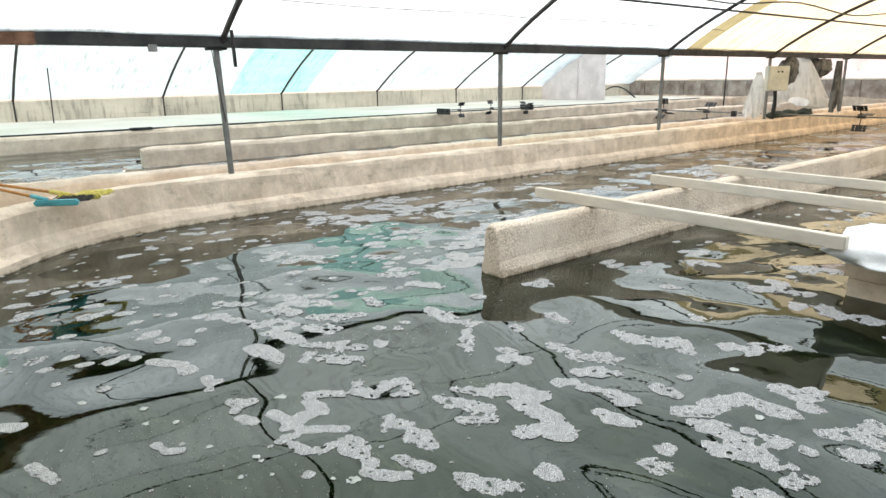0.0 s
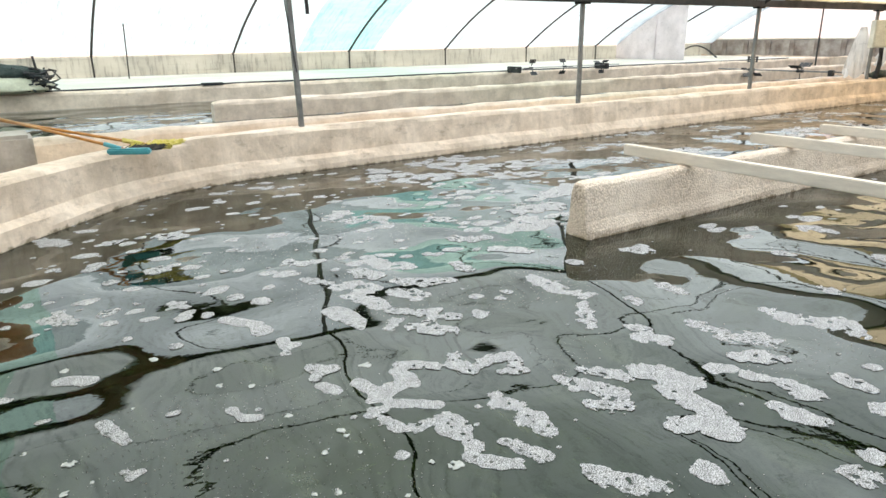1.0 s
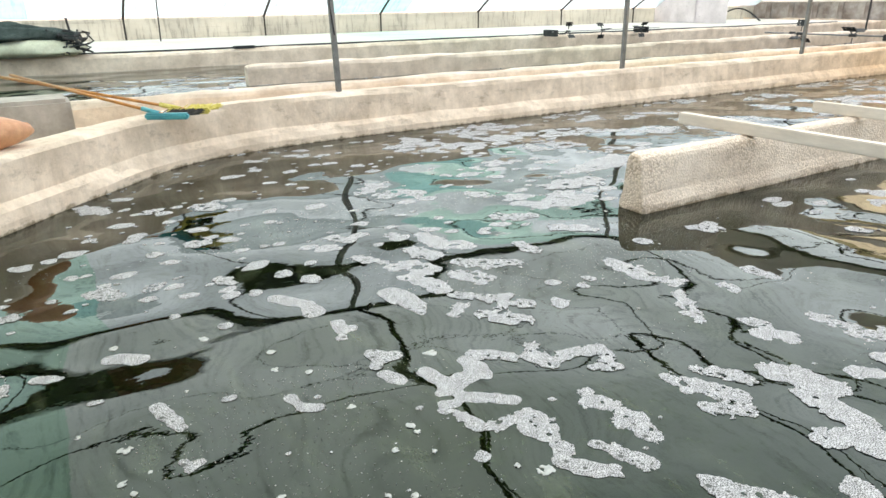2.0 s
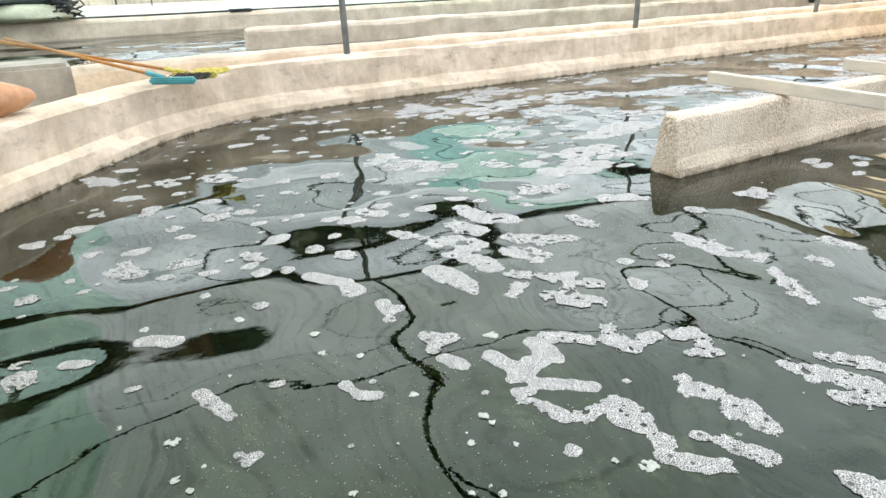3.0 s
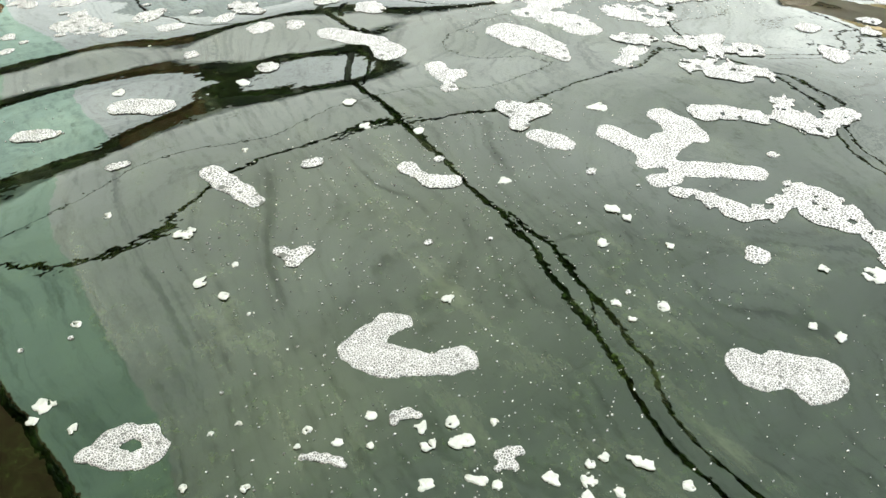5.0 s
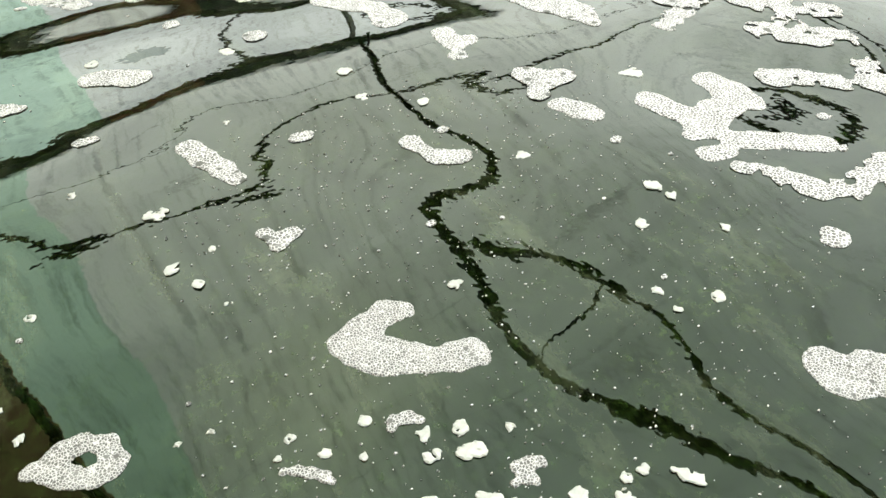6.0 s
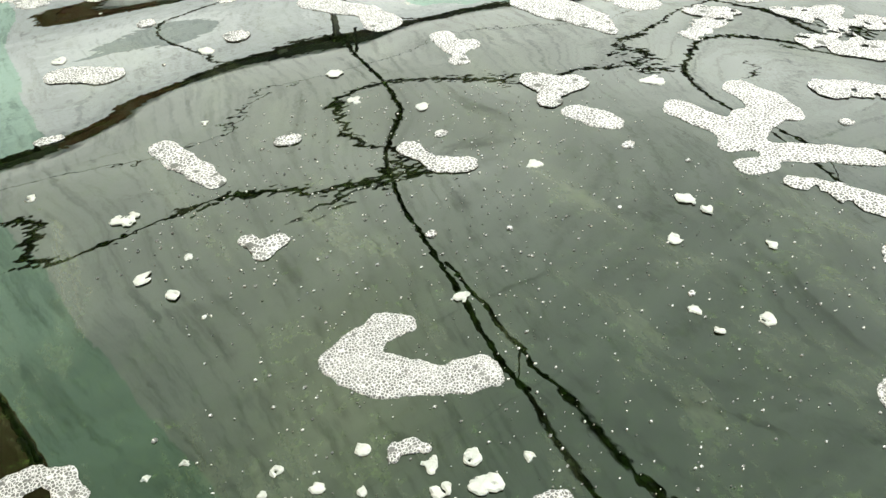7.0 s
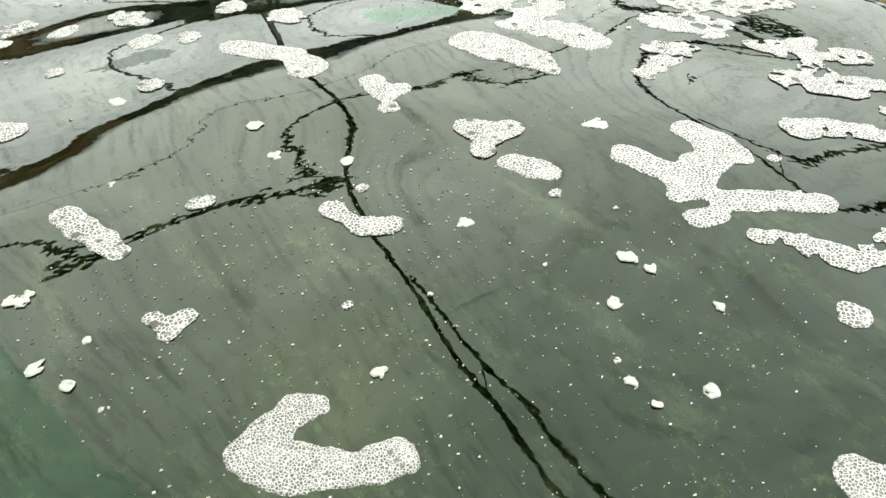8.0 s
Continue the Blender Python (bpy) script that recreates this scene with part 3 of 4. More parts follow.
foam(0.21, 5.35, [(-0.008, 0.005, 0.097), (0.063, -0.113, 0.057), (-0.055, 0.107, 0.059)])
foam(-0.20, 4.36, [(0.000, 0.000, 0.055)])
foam(0.66, 4.25, [(-0.029, -0.004, 0.060), (0.029, 0.004, 0.039)])
foam(1.02, 3.37, [(0.000, 0.000, 0.056)])
foam(0.93, 3.51, [(0.000, 0.000, 0.048)])
foam(0.66, 3.58, [(-0.012, 0.033, 0.052), (0.012, -0.033, 0.028)])
foam(0.63, 3.41, [(0.000, 0.000, 0.045)])
foam(0.74, 3.37, [(0.000, 0.000, 0.036)])
foam(0.11, 3.17, [(0.000, 0.000, 0.019)])
foam(0.37, 3.32, [(0.000, 0.000, 0.025)])
foam(0.43, 4.19, [(0.000, 0.000, 0.047)])
foam(-0.07, 4.40, [(0.000, 0.000, 0.041)])
foam(0.94, 3.98, [(0.000, 0.000, 0.030)])
foam(0.86, 4.94, [(-0.030, 0.036, 0.094), (0.030, -0.036, 0.055)])
foam(0.55, 5.09, [(0.000, 0.000, 0.062)])
foam(0.31, 1.86, [(0.030, 0.064, 0.017), (0.004, 0.074, 0.024), (-0.039, 0.065, 0.031), (-0.077, 0.052, 0.027), (-0.060, 0.023, 0.032), (-0.042, -0.001, 0.035), (-0.012, -0.024, 0.029), (0.014, -0.048, 0.021), (0.044, -0.063, 0.027), (0.073, -0.058, 0.019), (0.077, -0.084, 0.017)], 5)
foam(0.81, 1.45, [(-0.037, 0.050, 0.038), (-0.040, 0.020, 0.026), (0.012, 0.024, 0.032), (0.022, -0.012, 0.038), (0.048, -0.037, 0.037), (0.012, -0.040, 0.027)], 5)
foam(-0.16, 1.94, [(-0.048, 0.023, 0.012), (-0.037, 0.019, 0.016), (-0.025, 0.008, 0.018), (-0.014, 0.027, 0.018), (0.002, 0.030, 0.015), (0.020, 0.026, 0.013), (0.045, 0.006, 0.017), (0.051, -0.025, 0.016), (0.038, -0.035, 0.015), (0.021, -0.034, 0.016), (0.003, -0.025, 0.015), (-0.014, -0.010, 0.018), (0.019, -0.003, -0.012)], 5)
foam(0.23, 2.50, [(-0.020, 0.092, 0.028), (-0.008, 0.028, 0.030), (0.011, -0.030, 0.027), (0.024, -0.081, 0.020)], 5)
foam(0.25, 2.20, [(-0.019, 0.032, 0.015), (-0.005, -0.002, 0.022), (0.025, 0.003, 0.016), (-0.012, -0.016, 0.012)], 5)
foam(0.63, 2.28, [(-0.025, 0.060, 0.025), (-0.016, 0.014, 0.017), (-0.007, -0.020, 0.025), (0.031, -0.046, 0.025)], 5)
foam(0.42, 2.49, [(-0.007, -0.000, 0.016), (0.014, -0.003, 0.020)], 5)
foam(0.08, 2.40, [(0.005, 0.003, 0.019), (0.005, 0.003, -0.006)], 5)
foam(0.99, 2.39, [(-0.011, 0.047, 0.032), (0.007, -0.003, 0.044), (0.055, -0.017, 0.032), (-0.045, -0.045, 0.028)], 5)
foam(0.97, 2.23, [(-0.015, 0.048, 0.027), (0.009, -0.002, 0.036), (0.018, -0.033, 0.019)], 5)
foam(0.95, 2.68, [(0.005, 0.071, 0.032), (-0.002, 0.000, 0.038), (0.042, -0.009, 0.021), (-0.035, -0.062, 0.027)], 5)
foam(0.86, 3.04, [(-0.057, 0.106, 0.047), (-0.013, 0.032, 0.042), (0.039, -0.026, 0.038), (0.034, -0.124, 0.052)], 5)
foam(1.31, 2.70, [(-0.022, 0.133, 0.062), (-0.003, 0.040, 0.072), (0.015, -0.050, 0.052), (0.006, -0.126, 0.025)], 5)
foam(0.15, 3.01, [(-0.040, 0.029, 0.033), (-0.000, 0.009, 0.039), (0.050, -0.033, 0.039)], 5)
foam(-0.10, 3.01, [(-0.041, 0.015, 0.028), (0.002, -0.005, 0.028), (0.031, -0.019, 0.014)], 5)
foam(0.03, 2.75, [(-0.012, -0.003, 0.016), (0.014, -0.006, 0.013)], 5)
foam(0.54, 3.03, [(-0.003, 0.002, 0.032)], 5)
foam(0.64, 2.70, [(-0.001, -0.002, 0.021)], 5)
foam(0.44, 2.98, [(-0.002, 0.003, 0.019)], 5)
foam(1.18, 2.29, [(0.005, 0.004, 0.024)], 5)
foam(1.18, 2.03, [(-0.061, 0.151, 0.036), (-0.055, 0.097, 0.030), (-0.045, 0.053, 0.029), (0.111, 0.135, 0.037), (0.109, 0.067, 0.049), (0.108, 0.011, 0.030), (0.023, 0.037, 0.041), (-0.045, 0.012, 0.046), (-0.095, 0.002, 0.020), (-0.043, -0.057, 0.028), (-0.002, -0.091, 0.031), (0.047, -0.133, 0.030), (0.092, -0.178, 0.030), (-0.125, -0.062, 0.025), (-0.090, -0.081, 0.022)], 5)
foam(1.03, 1.67, [(-0.002, 0.002, 0.026)], 5)
foam(1.17, 1.50, [(-0.000, 0.004, 0.023)], 5)
foam(0.80, 1.88, [(-0.002, -0.004, 0.012)], 5)
foam(0.90, 1.79, [(0.003, 0.001, 0.010)], 5)
foam(0.90, 1.91, [(-0.001, -0.000, 0.013)], 5)
foam(0.90, 1.95, [(-0.003, -0.003, 0.016)], 5)
foam(0.76, 2.17, [(0.002, -0.000, 0.014)], 5)
foam(0.61, 2.57, [(0.002, -0.002, 0.015)], 5)
foam(0.76, 1.68, [(-0.000, 0.001, 0.012)], 5)
foam(0.69, 1.74, [(0.004, -0.004, 0.009)], 5)
foam(0.95, 1.49, [(-0.002, 0.003, 0.010)], 5)
foam(0.96, 1.45, [(0.003, 0.000, 0.011)], 5)
foam(0.44, 1.92, [(-0.003, 0.001, 0.011)], 5)
foam(0.07, 2.24, [(-0.003, -0.004, 0.013)], 5)
foam(0.09, 2.17, [(0.000, 0.003, 0.010)], 5)
foam(0.12, 2.10, [(-0.004, -0.000, 0.008)], 5)
foam(-0.16, 2.26, [(-0.003, -0.004, 0.010)], 5)
foam(-0.25, 2.10, [(0.004, -0.004, 0.015)], 5)
foam(-0.26, 2.08, [(-0.005, -0.004, 0.009)], 5)
foam(-0.21, 2.02, [(-0.003, 0.002, 0.008)], 5)
foam(0.72, 2.47, [(0.002, -0.005, 0.015)], 5)
foam(0.69, 1.69, [(0.000, -0.001, 0.008)], 5)
foam(1.10, 1.57, [(0.001, 0.001, 0.010)], 5)
foam(0.14, 2.25, [(0.000, -0.003, 0.008)], 5)
foam(-0.04, 2.56, [(0.002, -0.002, 0.009)], 5)
foam(0.31, 2.64, [(-0.001, -0.003, 0.009)], 5)
foam(0.23, 1.75, [(-0.008, 0.005, 0.010), (0.010, -0.000, 0.012), (0.023, -0.013, 0.007), (-0.016, -0.003, 0.007)], 5)
foam(0.19, 1.78, [(-0.002, -0.002, 0.009)], 5)
foam(0.24, 1.71, [(0.005, 0.005, 0.010)], 5)
foam(0.29, 1.69, [(0.001, 0.005, 0.010)], 5)
foam(0.28, 1.66, [(-0.005, -0.000, 0.010), (0.013, -0.006, 0.012)], 5)
foam(0.24, 1.68, [(-0.009, 0.002, 0.007), (0.003, -0.001, 0.007)], 5)
foam(0.20, 1.63, [(0.001, 0.000, 0.010), (-0.007, -0.002, 0.007)], 5)
foam(0.33, 1.59, [(-0.011, 0.016, 0.009), (0.006, 0.011, 0.011), (0.018, 0.005, 0.008), (-0.011, 0.002, 0.011), (-0.004, -0.011, 0.008), (-0.027, -0.001, 0.006)], 5)
foam(0.26, 1.59, [(-0.001, 0.011, 0.007), (0.010, -0.003, 0.008)], 5)
foam(0.36, 1.53, [(-0.003, 0.005, 0.010), (-0.000, -0.007, 0.007)], 5)
foam(0.40, 1.50, [(0.001, -0.002, 0.010)], 5)
foam(0.42, 1.52, [(0.003, -0.004, 0.009)], 5)
foam(0.45, 1.51, [(-0.003, 0.004, 0.008)], 5)
foam(0.49, 1.48, [(-0.006, -0.001, 0.010), (0.002, -0.016, 0.008), (-0.011, 0.012, 0.005)], 5)
foam(0.52, 1.41, [(-0.003, 0.000, 0.009)], 5)
foam(0.43, 1.46, [(-0.003, -0.002, 0.009)], 5)
foam(0.09, 1.75, [(-0.023, 0.022, 0.006), (-0.008, 0.014, 0.008), (0.005, 0.001, 0.009), (0.018, -0.015, 0.009), (0.024, -0.027, 0.005)], 5)
foam(0.09, 1.81, [(0.002, 0.001, 0.008)], 5)
foam(0.12, 1.77, [(0.004, -0.005, 0.008)], 5)
foam(0.07, 1.79, [(-0.002, 0.002, 0.005)], 5)
foam(0.16, 1.73, [(0.002, 0.001, 0.006)], 5)
foam(-0.10, 1.82, [(0.002, 0.002, 0.007)], 5)
foam(-0.02, 1.77, [(-0.004, 0.001, 0.007)], 5)
foam(-0.04, 1.89, [(0.005, 0.001, 0.006)], 5)
foam(0.01, 1.88, [(-0.001, 0.004, 0.005)], 5)
foam(0.35, 1.66, [(-0.003, -0.002, 0.007)], 5)
foam(0.28, 1.57, [(0.005, -0.002, 0.007)], 5)
foam(0.38, 1.48, [(0.002, 0.001, 0.008)], 5)
foam(1.20, 1.78, [(-0.174, 0.289, 0.024), (-0.150, 0.236, 0.030), (-0.131, 0.168, 0.033), (-0.084, 0.121, 0.032), (-0.001, 0.124, 0.028), (0.056, 0.110, 0.044), (0.050, 0.048, 0.050), (0.039, -0.016, 0.039), (0.003, 0.048, 0.034), (0.033, 0.082, -0.009), (0.028, -0.087, 0.038), (-0.007, -0.128, 0.034), (0.016, -0.174, 0.033), (0.049, -0.212, 0.036), (0.092, -0.240, 0.025), (0.126, -0.123, 0.021), (0.152, -0.141, 0.015)], 3)
foam(1.50, 2.19, [(-0.176, 0.125, 0.038), (-0.120, 0.082, 0.043), (-0.074, 0.029, 0.035), (0.064, 0.056, 0.029), (0.009, -0.027, 0.050), (0.022, -0.086, 0.044), (0.117, -0.085, 0.035), (0.156, -0.102, 0.024)], 3)
foam(1.74, 2.00, [(-0.016, 0.070, 0.037), (0.047, 0.047, 0.041), (0.033, -0.013, 0.033), (-0.010, -0.069, 0.039), (-0.070, -0.047, 0.028), (-0.021, -0.000, -0.013)], 3)
foam(1.53, 1.81, [(0.002, 0.065, 0.024), (-0.035, 0.009, 0.042), (-0.001, -0.014, 0.042), (0.018, -0.041, 0.029)], 3)
foam(1.54, 1.65, [(0.012, 0.068, 0.032), (0.011, 0.022, 0.050), (-0.002, -0.034, 0.043), (-0.003, -0.079, 0.030), (-0.043, 0.031, 0.028)], 3)
foam(1.39, 1.55, [(-0.017, 0.067, 0.026), (-0.007, 0.021, 0.034), (0.016, -0.024, 0.037), (0.023, -0.053, 0.028)], 3)
foam(1.93, 1.61, [(-0.053, 0.114, 0.034), (-0.035, 0.048, 0.053), (-0.000, -0.006, 0.046), (0.028, -0.062, 0.042), (0.056, -0.098, 0.035)], 3)
foam(2.08, 1.62, [(-0.058, 0.074, 0.031), (-0.010, 0.025, 0.041), (0.021, -0.032, 0.041), (0.028, -0.065, 0.030)], 3)
foam(1.89, 1.50, [(-0.040, 0.042, 0.035), (-0.001, -0.005, 0.044), (0.047, -0.030, 0.035)], 3)
foam(1.52, 1.31, [(-0.009, 0.023, 0.035), (0.008, -0.017, 0.039)], 3)
foam(1.81, 3.40, [(0.020, 0.235, 0.052), (0.014, 0.088, 0.073), (0.058, -0.006, 0.061), (0.147, -0.036, 0.061), (0.147, -0.108, 0.038), (-0.158, 0.044, 0.054), (-0.130, -0.071, 0.074), (-0.092, -0.116, 0.048)], 3)
foam(1.52, 3.09, [(-0.056, 0.190, 0.056), (0.032, 0.173, 0.062), (0.071, 0.061, 0.065), (-0.073, 0.037, 0.044), (-0.011, -0.082, 0.062), (-0.001, -0.178, 0.051), (0.009, -0.227, 0.032), (0.041, 0.123, -0.020)], 3)
foam(1.73, 2.94, [(-0.046, 0.065, 0.059), (0.007, 0.005, 0.068), (0.032, -0.067, 0.048)], 3)
foam(1.91, 3.04, [(-0.109, 0.096, 0.052), (-0.048, 0.018, 0.061), (0.031, -0.036, 0.061), (0.120, -0.080, 0.051)], 3)
foam(1.57, 2.77, [(-0.028, 0.028, 0.036), (0.025, -0.022, 0.036)], 3)
foam(1.66, 2.52, [(-0.002, 0.172, 0.049), (0.052, 0.089, 0.071), (0.108, 0.019, 0.048), (-0.103, 0.019, 0.055), (-0.063, -0.038, 0.063), (-0.014, -0.099, 0.050), (0.003, -0.128, 0.025)], 3)
foam(1.47, 2.67, [(0.038, 0.026, 0.039), (-0.045, -0.024, 0.030)], 3)
foam(2.51, 2.49, [(-0.021, 0.189, 0.051), (-0.023, 0.087, 0.069), (-0.015, -0.001, 0.063), (0.004, -0.093, 0.052), (0.059, -0.169, 0.051)], 3)
foam(2.43, 2.06, [(0.066, 0.130, 0.031), (0.009, 0.037, 0.043), (-0.034, -0.046, 0.046), (-0.061, -0.116, 0.032)], 3)
foam(3.36, 2.88, [(-0.066, 0.000, 0.059), (0.006, -0.051, 0.064), (0.057, 0.039, 0.042)], 3)
foam(2.85, 2.88, [(-0.000, -0.000, 0.050)], 3)
foam(3.03, 2.19, [(-0.013, 0.065, 0.039), (-0.006, 0.001, 0.043), (0.005, -0.071, 0.038)], 3)
foam(2.75, 2.14, [(0.003, 0.040, 0.032), (0.006, -0.035, 0.036)], 3)
foam(2.55, 1.79, [(-0.007, 0.025, 0.044), (0.014, -0.016, 0.036)], 3)
foam(2.05, 2.62, [(-0.003, -0.002, 0.042)], 3)
foam(1.92, 2.43, [(-0.001, -0.000, 0.048)], 3)
foam(2.19, 2.52, [(0.042, 0.031, 0.033), (-0.040, -0.024, 0.028)], 3)
foam(2.23, 3.09, [(0.000, 0.083, 0.039), (-0.001, -0.016, 0.054), (0.011, -0.073, 0.032)], 3)
foam(2.00, 4.58, [(-0.200, 0.124, 0.058), (-0.028, 0.247, 0.090), (-0.078, -0.014, 0.078), (0.049, -0.021, 0.100), (0.143, -0.088, 0.079), (0.119, -0.236, 0.042)], 3)
foam(2.49, 4.21, [(-0.020, 0.047, 0.057), (0.024, -0.051, 0.063)], 3)
foam(1.39, 3.44, [(-0.041, 0.071, 0.037), (0.004, -0.006, 0.053), (0.047, -0.071, 0.031)], 3)
foam(1.38, 3.85, [(-0.031, 0.043, 0.041), (0.026, -0.051, 0.052)], 3)
foam(2.44, 3.64, [(-0.097, 0.064, 0.063), (-0.015, -0.021, 0.062), (0.103, -0.038, 0.050)], 3)
foam(2.66, 3.25, [(-0.061, 0.033, 0.065), (0.070, -0.035, 0.077)], 3)
foam(3.14, 4.06, [(-0.113, 0.060, 0.087), (0.070, 0.058, 0.126), (0.266, 0.032, 0.097), (-0.210, -0.133, 0.083)], 3)
foam(1.67, 3.72, [(0.004, 0.002, 0.041)], 3)
foam(2.01, 3.88, [(0.004, 0.003, 0.031)], 3)
foam(2.15, 3.47, [(0.003, -0.004, 0.041)], 3)
foam(3.87, 4.44, [(-0.005, 0.018, 0.149), (0.257, 0.023, 0.143), (-0.247, -0.040, 0.112)], 3)
foam(3.96, 5.28, [(-0.140, 0.031, 0.159), (0.144, -0.027, 0.142)], 3)
foam(3.68, 6.00, [(0.049, -0.129, 0.160), (-0.043, 0.120, 0.144)], 3)
foam(3.01, 6.25, [(-0.001, -0.001, 0.141)], 3)
foam(2.01, 1.82, [(-0.038, 0.228, 0.059), (0.033, 0.167, 0.054), (0.054, 0.060, 0.068), (0.243, 0.089, 0.045), (-0.035, 0.064, 0.066), (-0.057, -0.026, 0.055), (-0.053, -0.121, 0.063), (-0.099, -0.240, 0.056), (-0.151, -0.178, 0.048), (-0.207, -0.119, 0.048), (0.289, 0.058, 0.035)], 0)
foam(1.45, 1.50, [(-0.066, 0.080, 0.042), (-0.019, 0.010, 0.049), (0.024, -0.018, 0.038), (0.058, -0.055, 0.019)], 0)
foam(1.66, 1.44, [(-0.001, -0.014, 0.051), (-0.003, 0.017, 0.035)], 0)
foam(1.99, 1.21, [(-0.012, 0.024, 0.040), (0.012, -0.026, 0.051)], 0)
foam(2.12, 1.25, [(0.002, -0.000, 0.045)], 0)
foam(2.18, 1.51, [(-0.019, 0.092, 0.032), (-0.020, 0.016, 0.054), (-0.006, -0.046, 0.040), (0.030, -0.077, 0.018)], 0)
foam(2.34, 1.62, [(0.002, 0.074, 0.039), (-0.009, -0.012, 0.062), (0.008, -0.076, 0.042)], 0)
foam(2.31, 1.77, [(-0.012, 0.022, 0.044), (0.015, -0.024, 0.029)], 0)
foam(2.48, 1.86, [(-0.072, 0.056, 0.047), (0.012, 0.000, 0.057), (0.055, -0.070, 0.036)], 0)
foam(2.28, 2.24, [(-0.018, 0.025, 0.049), (0.028, -0.033, 0.055)], 0)
foam(2.60, 2.05, [(-0.030, 0.177, 0.046), (-0.037, 0.071, 0.056), (-0.049, -0.034, 0.054), (0.035, -0.078, 0.066), (0.062, -0.148, 0.043)], 0)
foam(3.05, 1.89, [(-0.065, 0.215, 0.048), (-0.065, 0.083, 0.070), (0.008, -0.013, 0.080), (0.102, -0.093, 0.057), (-0.005, -0.175, 0.044), (-0.038, 0.028, -0.020)], 0)
foam(3.36, 1.50, [(-0.096, 0.096, 0.056), (-0.079, 0.011, 0.061), (0.048, -0.018, 0.056), (0.112, -0.094, 0.050)], 0)
foam(2.75, 1.54, [(-0.002, 0.001, 0.035)], 0)
foam(2.56, 1.53, [(-0.000, 0.053, 0.039), (0.004, -0.004, 0.049), (-0.006, -0.055, 0.038)], 0)
foam(3.55, 1.94, [(0.001, -0.001, 0.063)], 0)
foam(2.79, 1.17, [(-0.354, 0.218, 0.046), (-0.293, 0.159, 0.059), (-0.165, 0.138, 0.065), (-0.038, 0.099, 0.057), (-0.017, 0.032, 0.042), (-0.036, -0.040, 0.055), (-0.031, -0.110, 0.054), (0.191, 0.014, 0.063), (0.202, -0.070, 0.066), (0.280, -0.099, 0.053), (0.101, -0.137, 0.050), (0.116, -0.189, 0.027)], 0)
foam(2.40, 1.06, [(0.000, 0.199, 0.048), (0.032, 0.142, 0.056), (0.021, 0.074, 0.055), (0.082, 0.023, 0.042), (0.075, -0.027, 0.058), (0.126, -0.082, 0.037), (-0.121, 0.057, 0.057), (-0.073, -0.010, 0.061), (-0.015, -0.059, 0.045), (-0.059, -0.124, 0.055), (-0.033, -0.175, 0.031)], 0)
foam(2.53, 0.88, [(-0.004, 0.001, 0.036)], 0)
foam(2.30, 0.82, [(-0.038, 0.019, 0.034), (0.033, -0.010, 0.042)], 0)
foam(2.10, 0.87, [(-0.027, 0.029, 0.040), (0.026, -0.025, 0.043)], 0)
foam(2.76, 0.79, [(-0.053, 0.090, 0.046), (0.018, 0.053, 0.042), (0.059, -0.005, 0.059), (0.178, -0.007, 0.052), (-0.131, -0.022, 0.056), (-0.103, -0.061, 0.044), (0.026, -0.077, 0.041)], 0)
foam(4.24, 1.47, [(0.051, 0.063, 0.071), (-0.044, -0.055, 0.062)], 0)
foam(4.25, 1.30, [(-0.022, 0.049, 0.068), (0.014, -0.045, 0.073)], 0)
foam(4.44, 1.86, [(-0.071, 0.104, 0.085), (0.028, 0.016, 0.077), (0.043, -0.126, 0.069)], 0)
foam(4.66, 2.54, [(-0.016, 0.069, 0.089), (0.024, -0.073, 0.064)], 0)
foam(5.11, 1.90, [(-0.043, 0.062, 0.100), (0.050, -0.059, 0.091)], 0)
foam(4.59, 1.97, [(0.002, 0.001, 0.058)], 0)
foam(4.23, 1.66, [(-0.003, -0.001, 0.059)], 0)
foam(3.96, 2.38, [(-0.020, 0.028, 0.050), (0.016, -0.037, 0.036)], 0)
foam(3.02, 1.43, [(-0.003, 0.005, 0.021)], 0)
foam(2.64, 1.13, [(0.004, -0.004, 0.022)], 0)


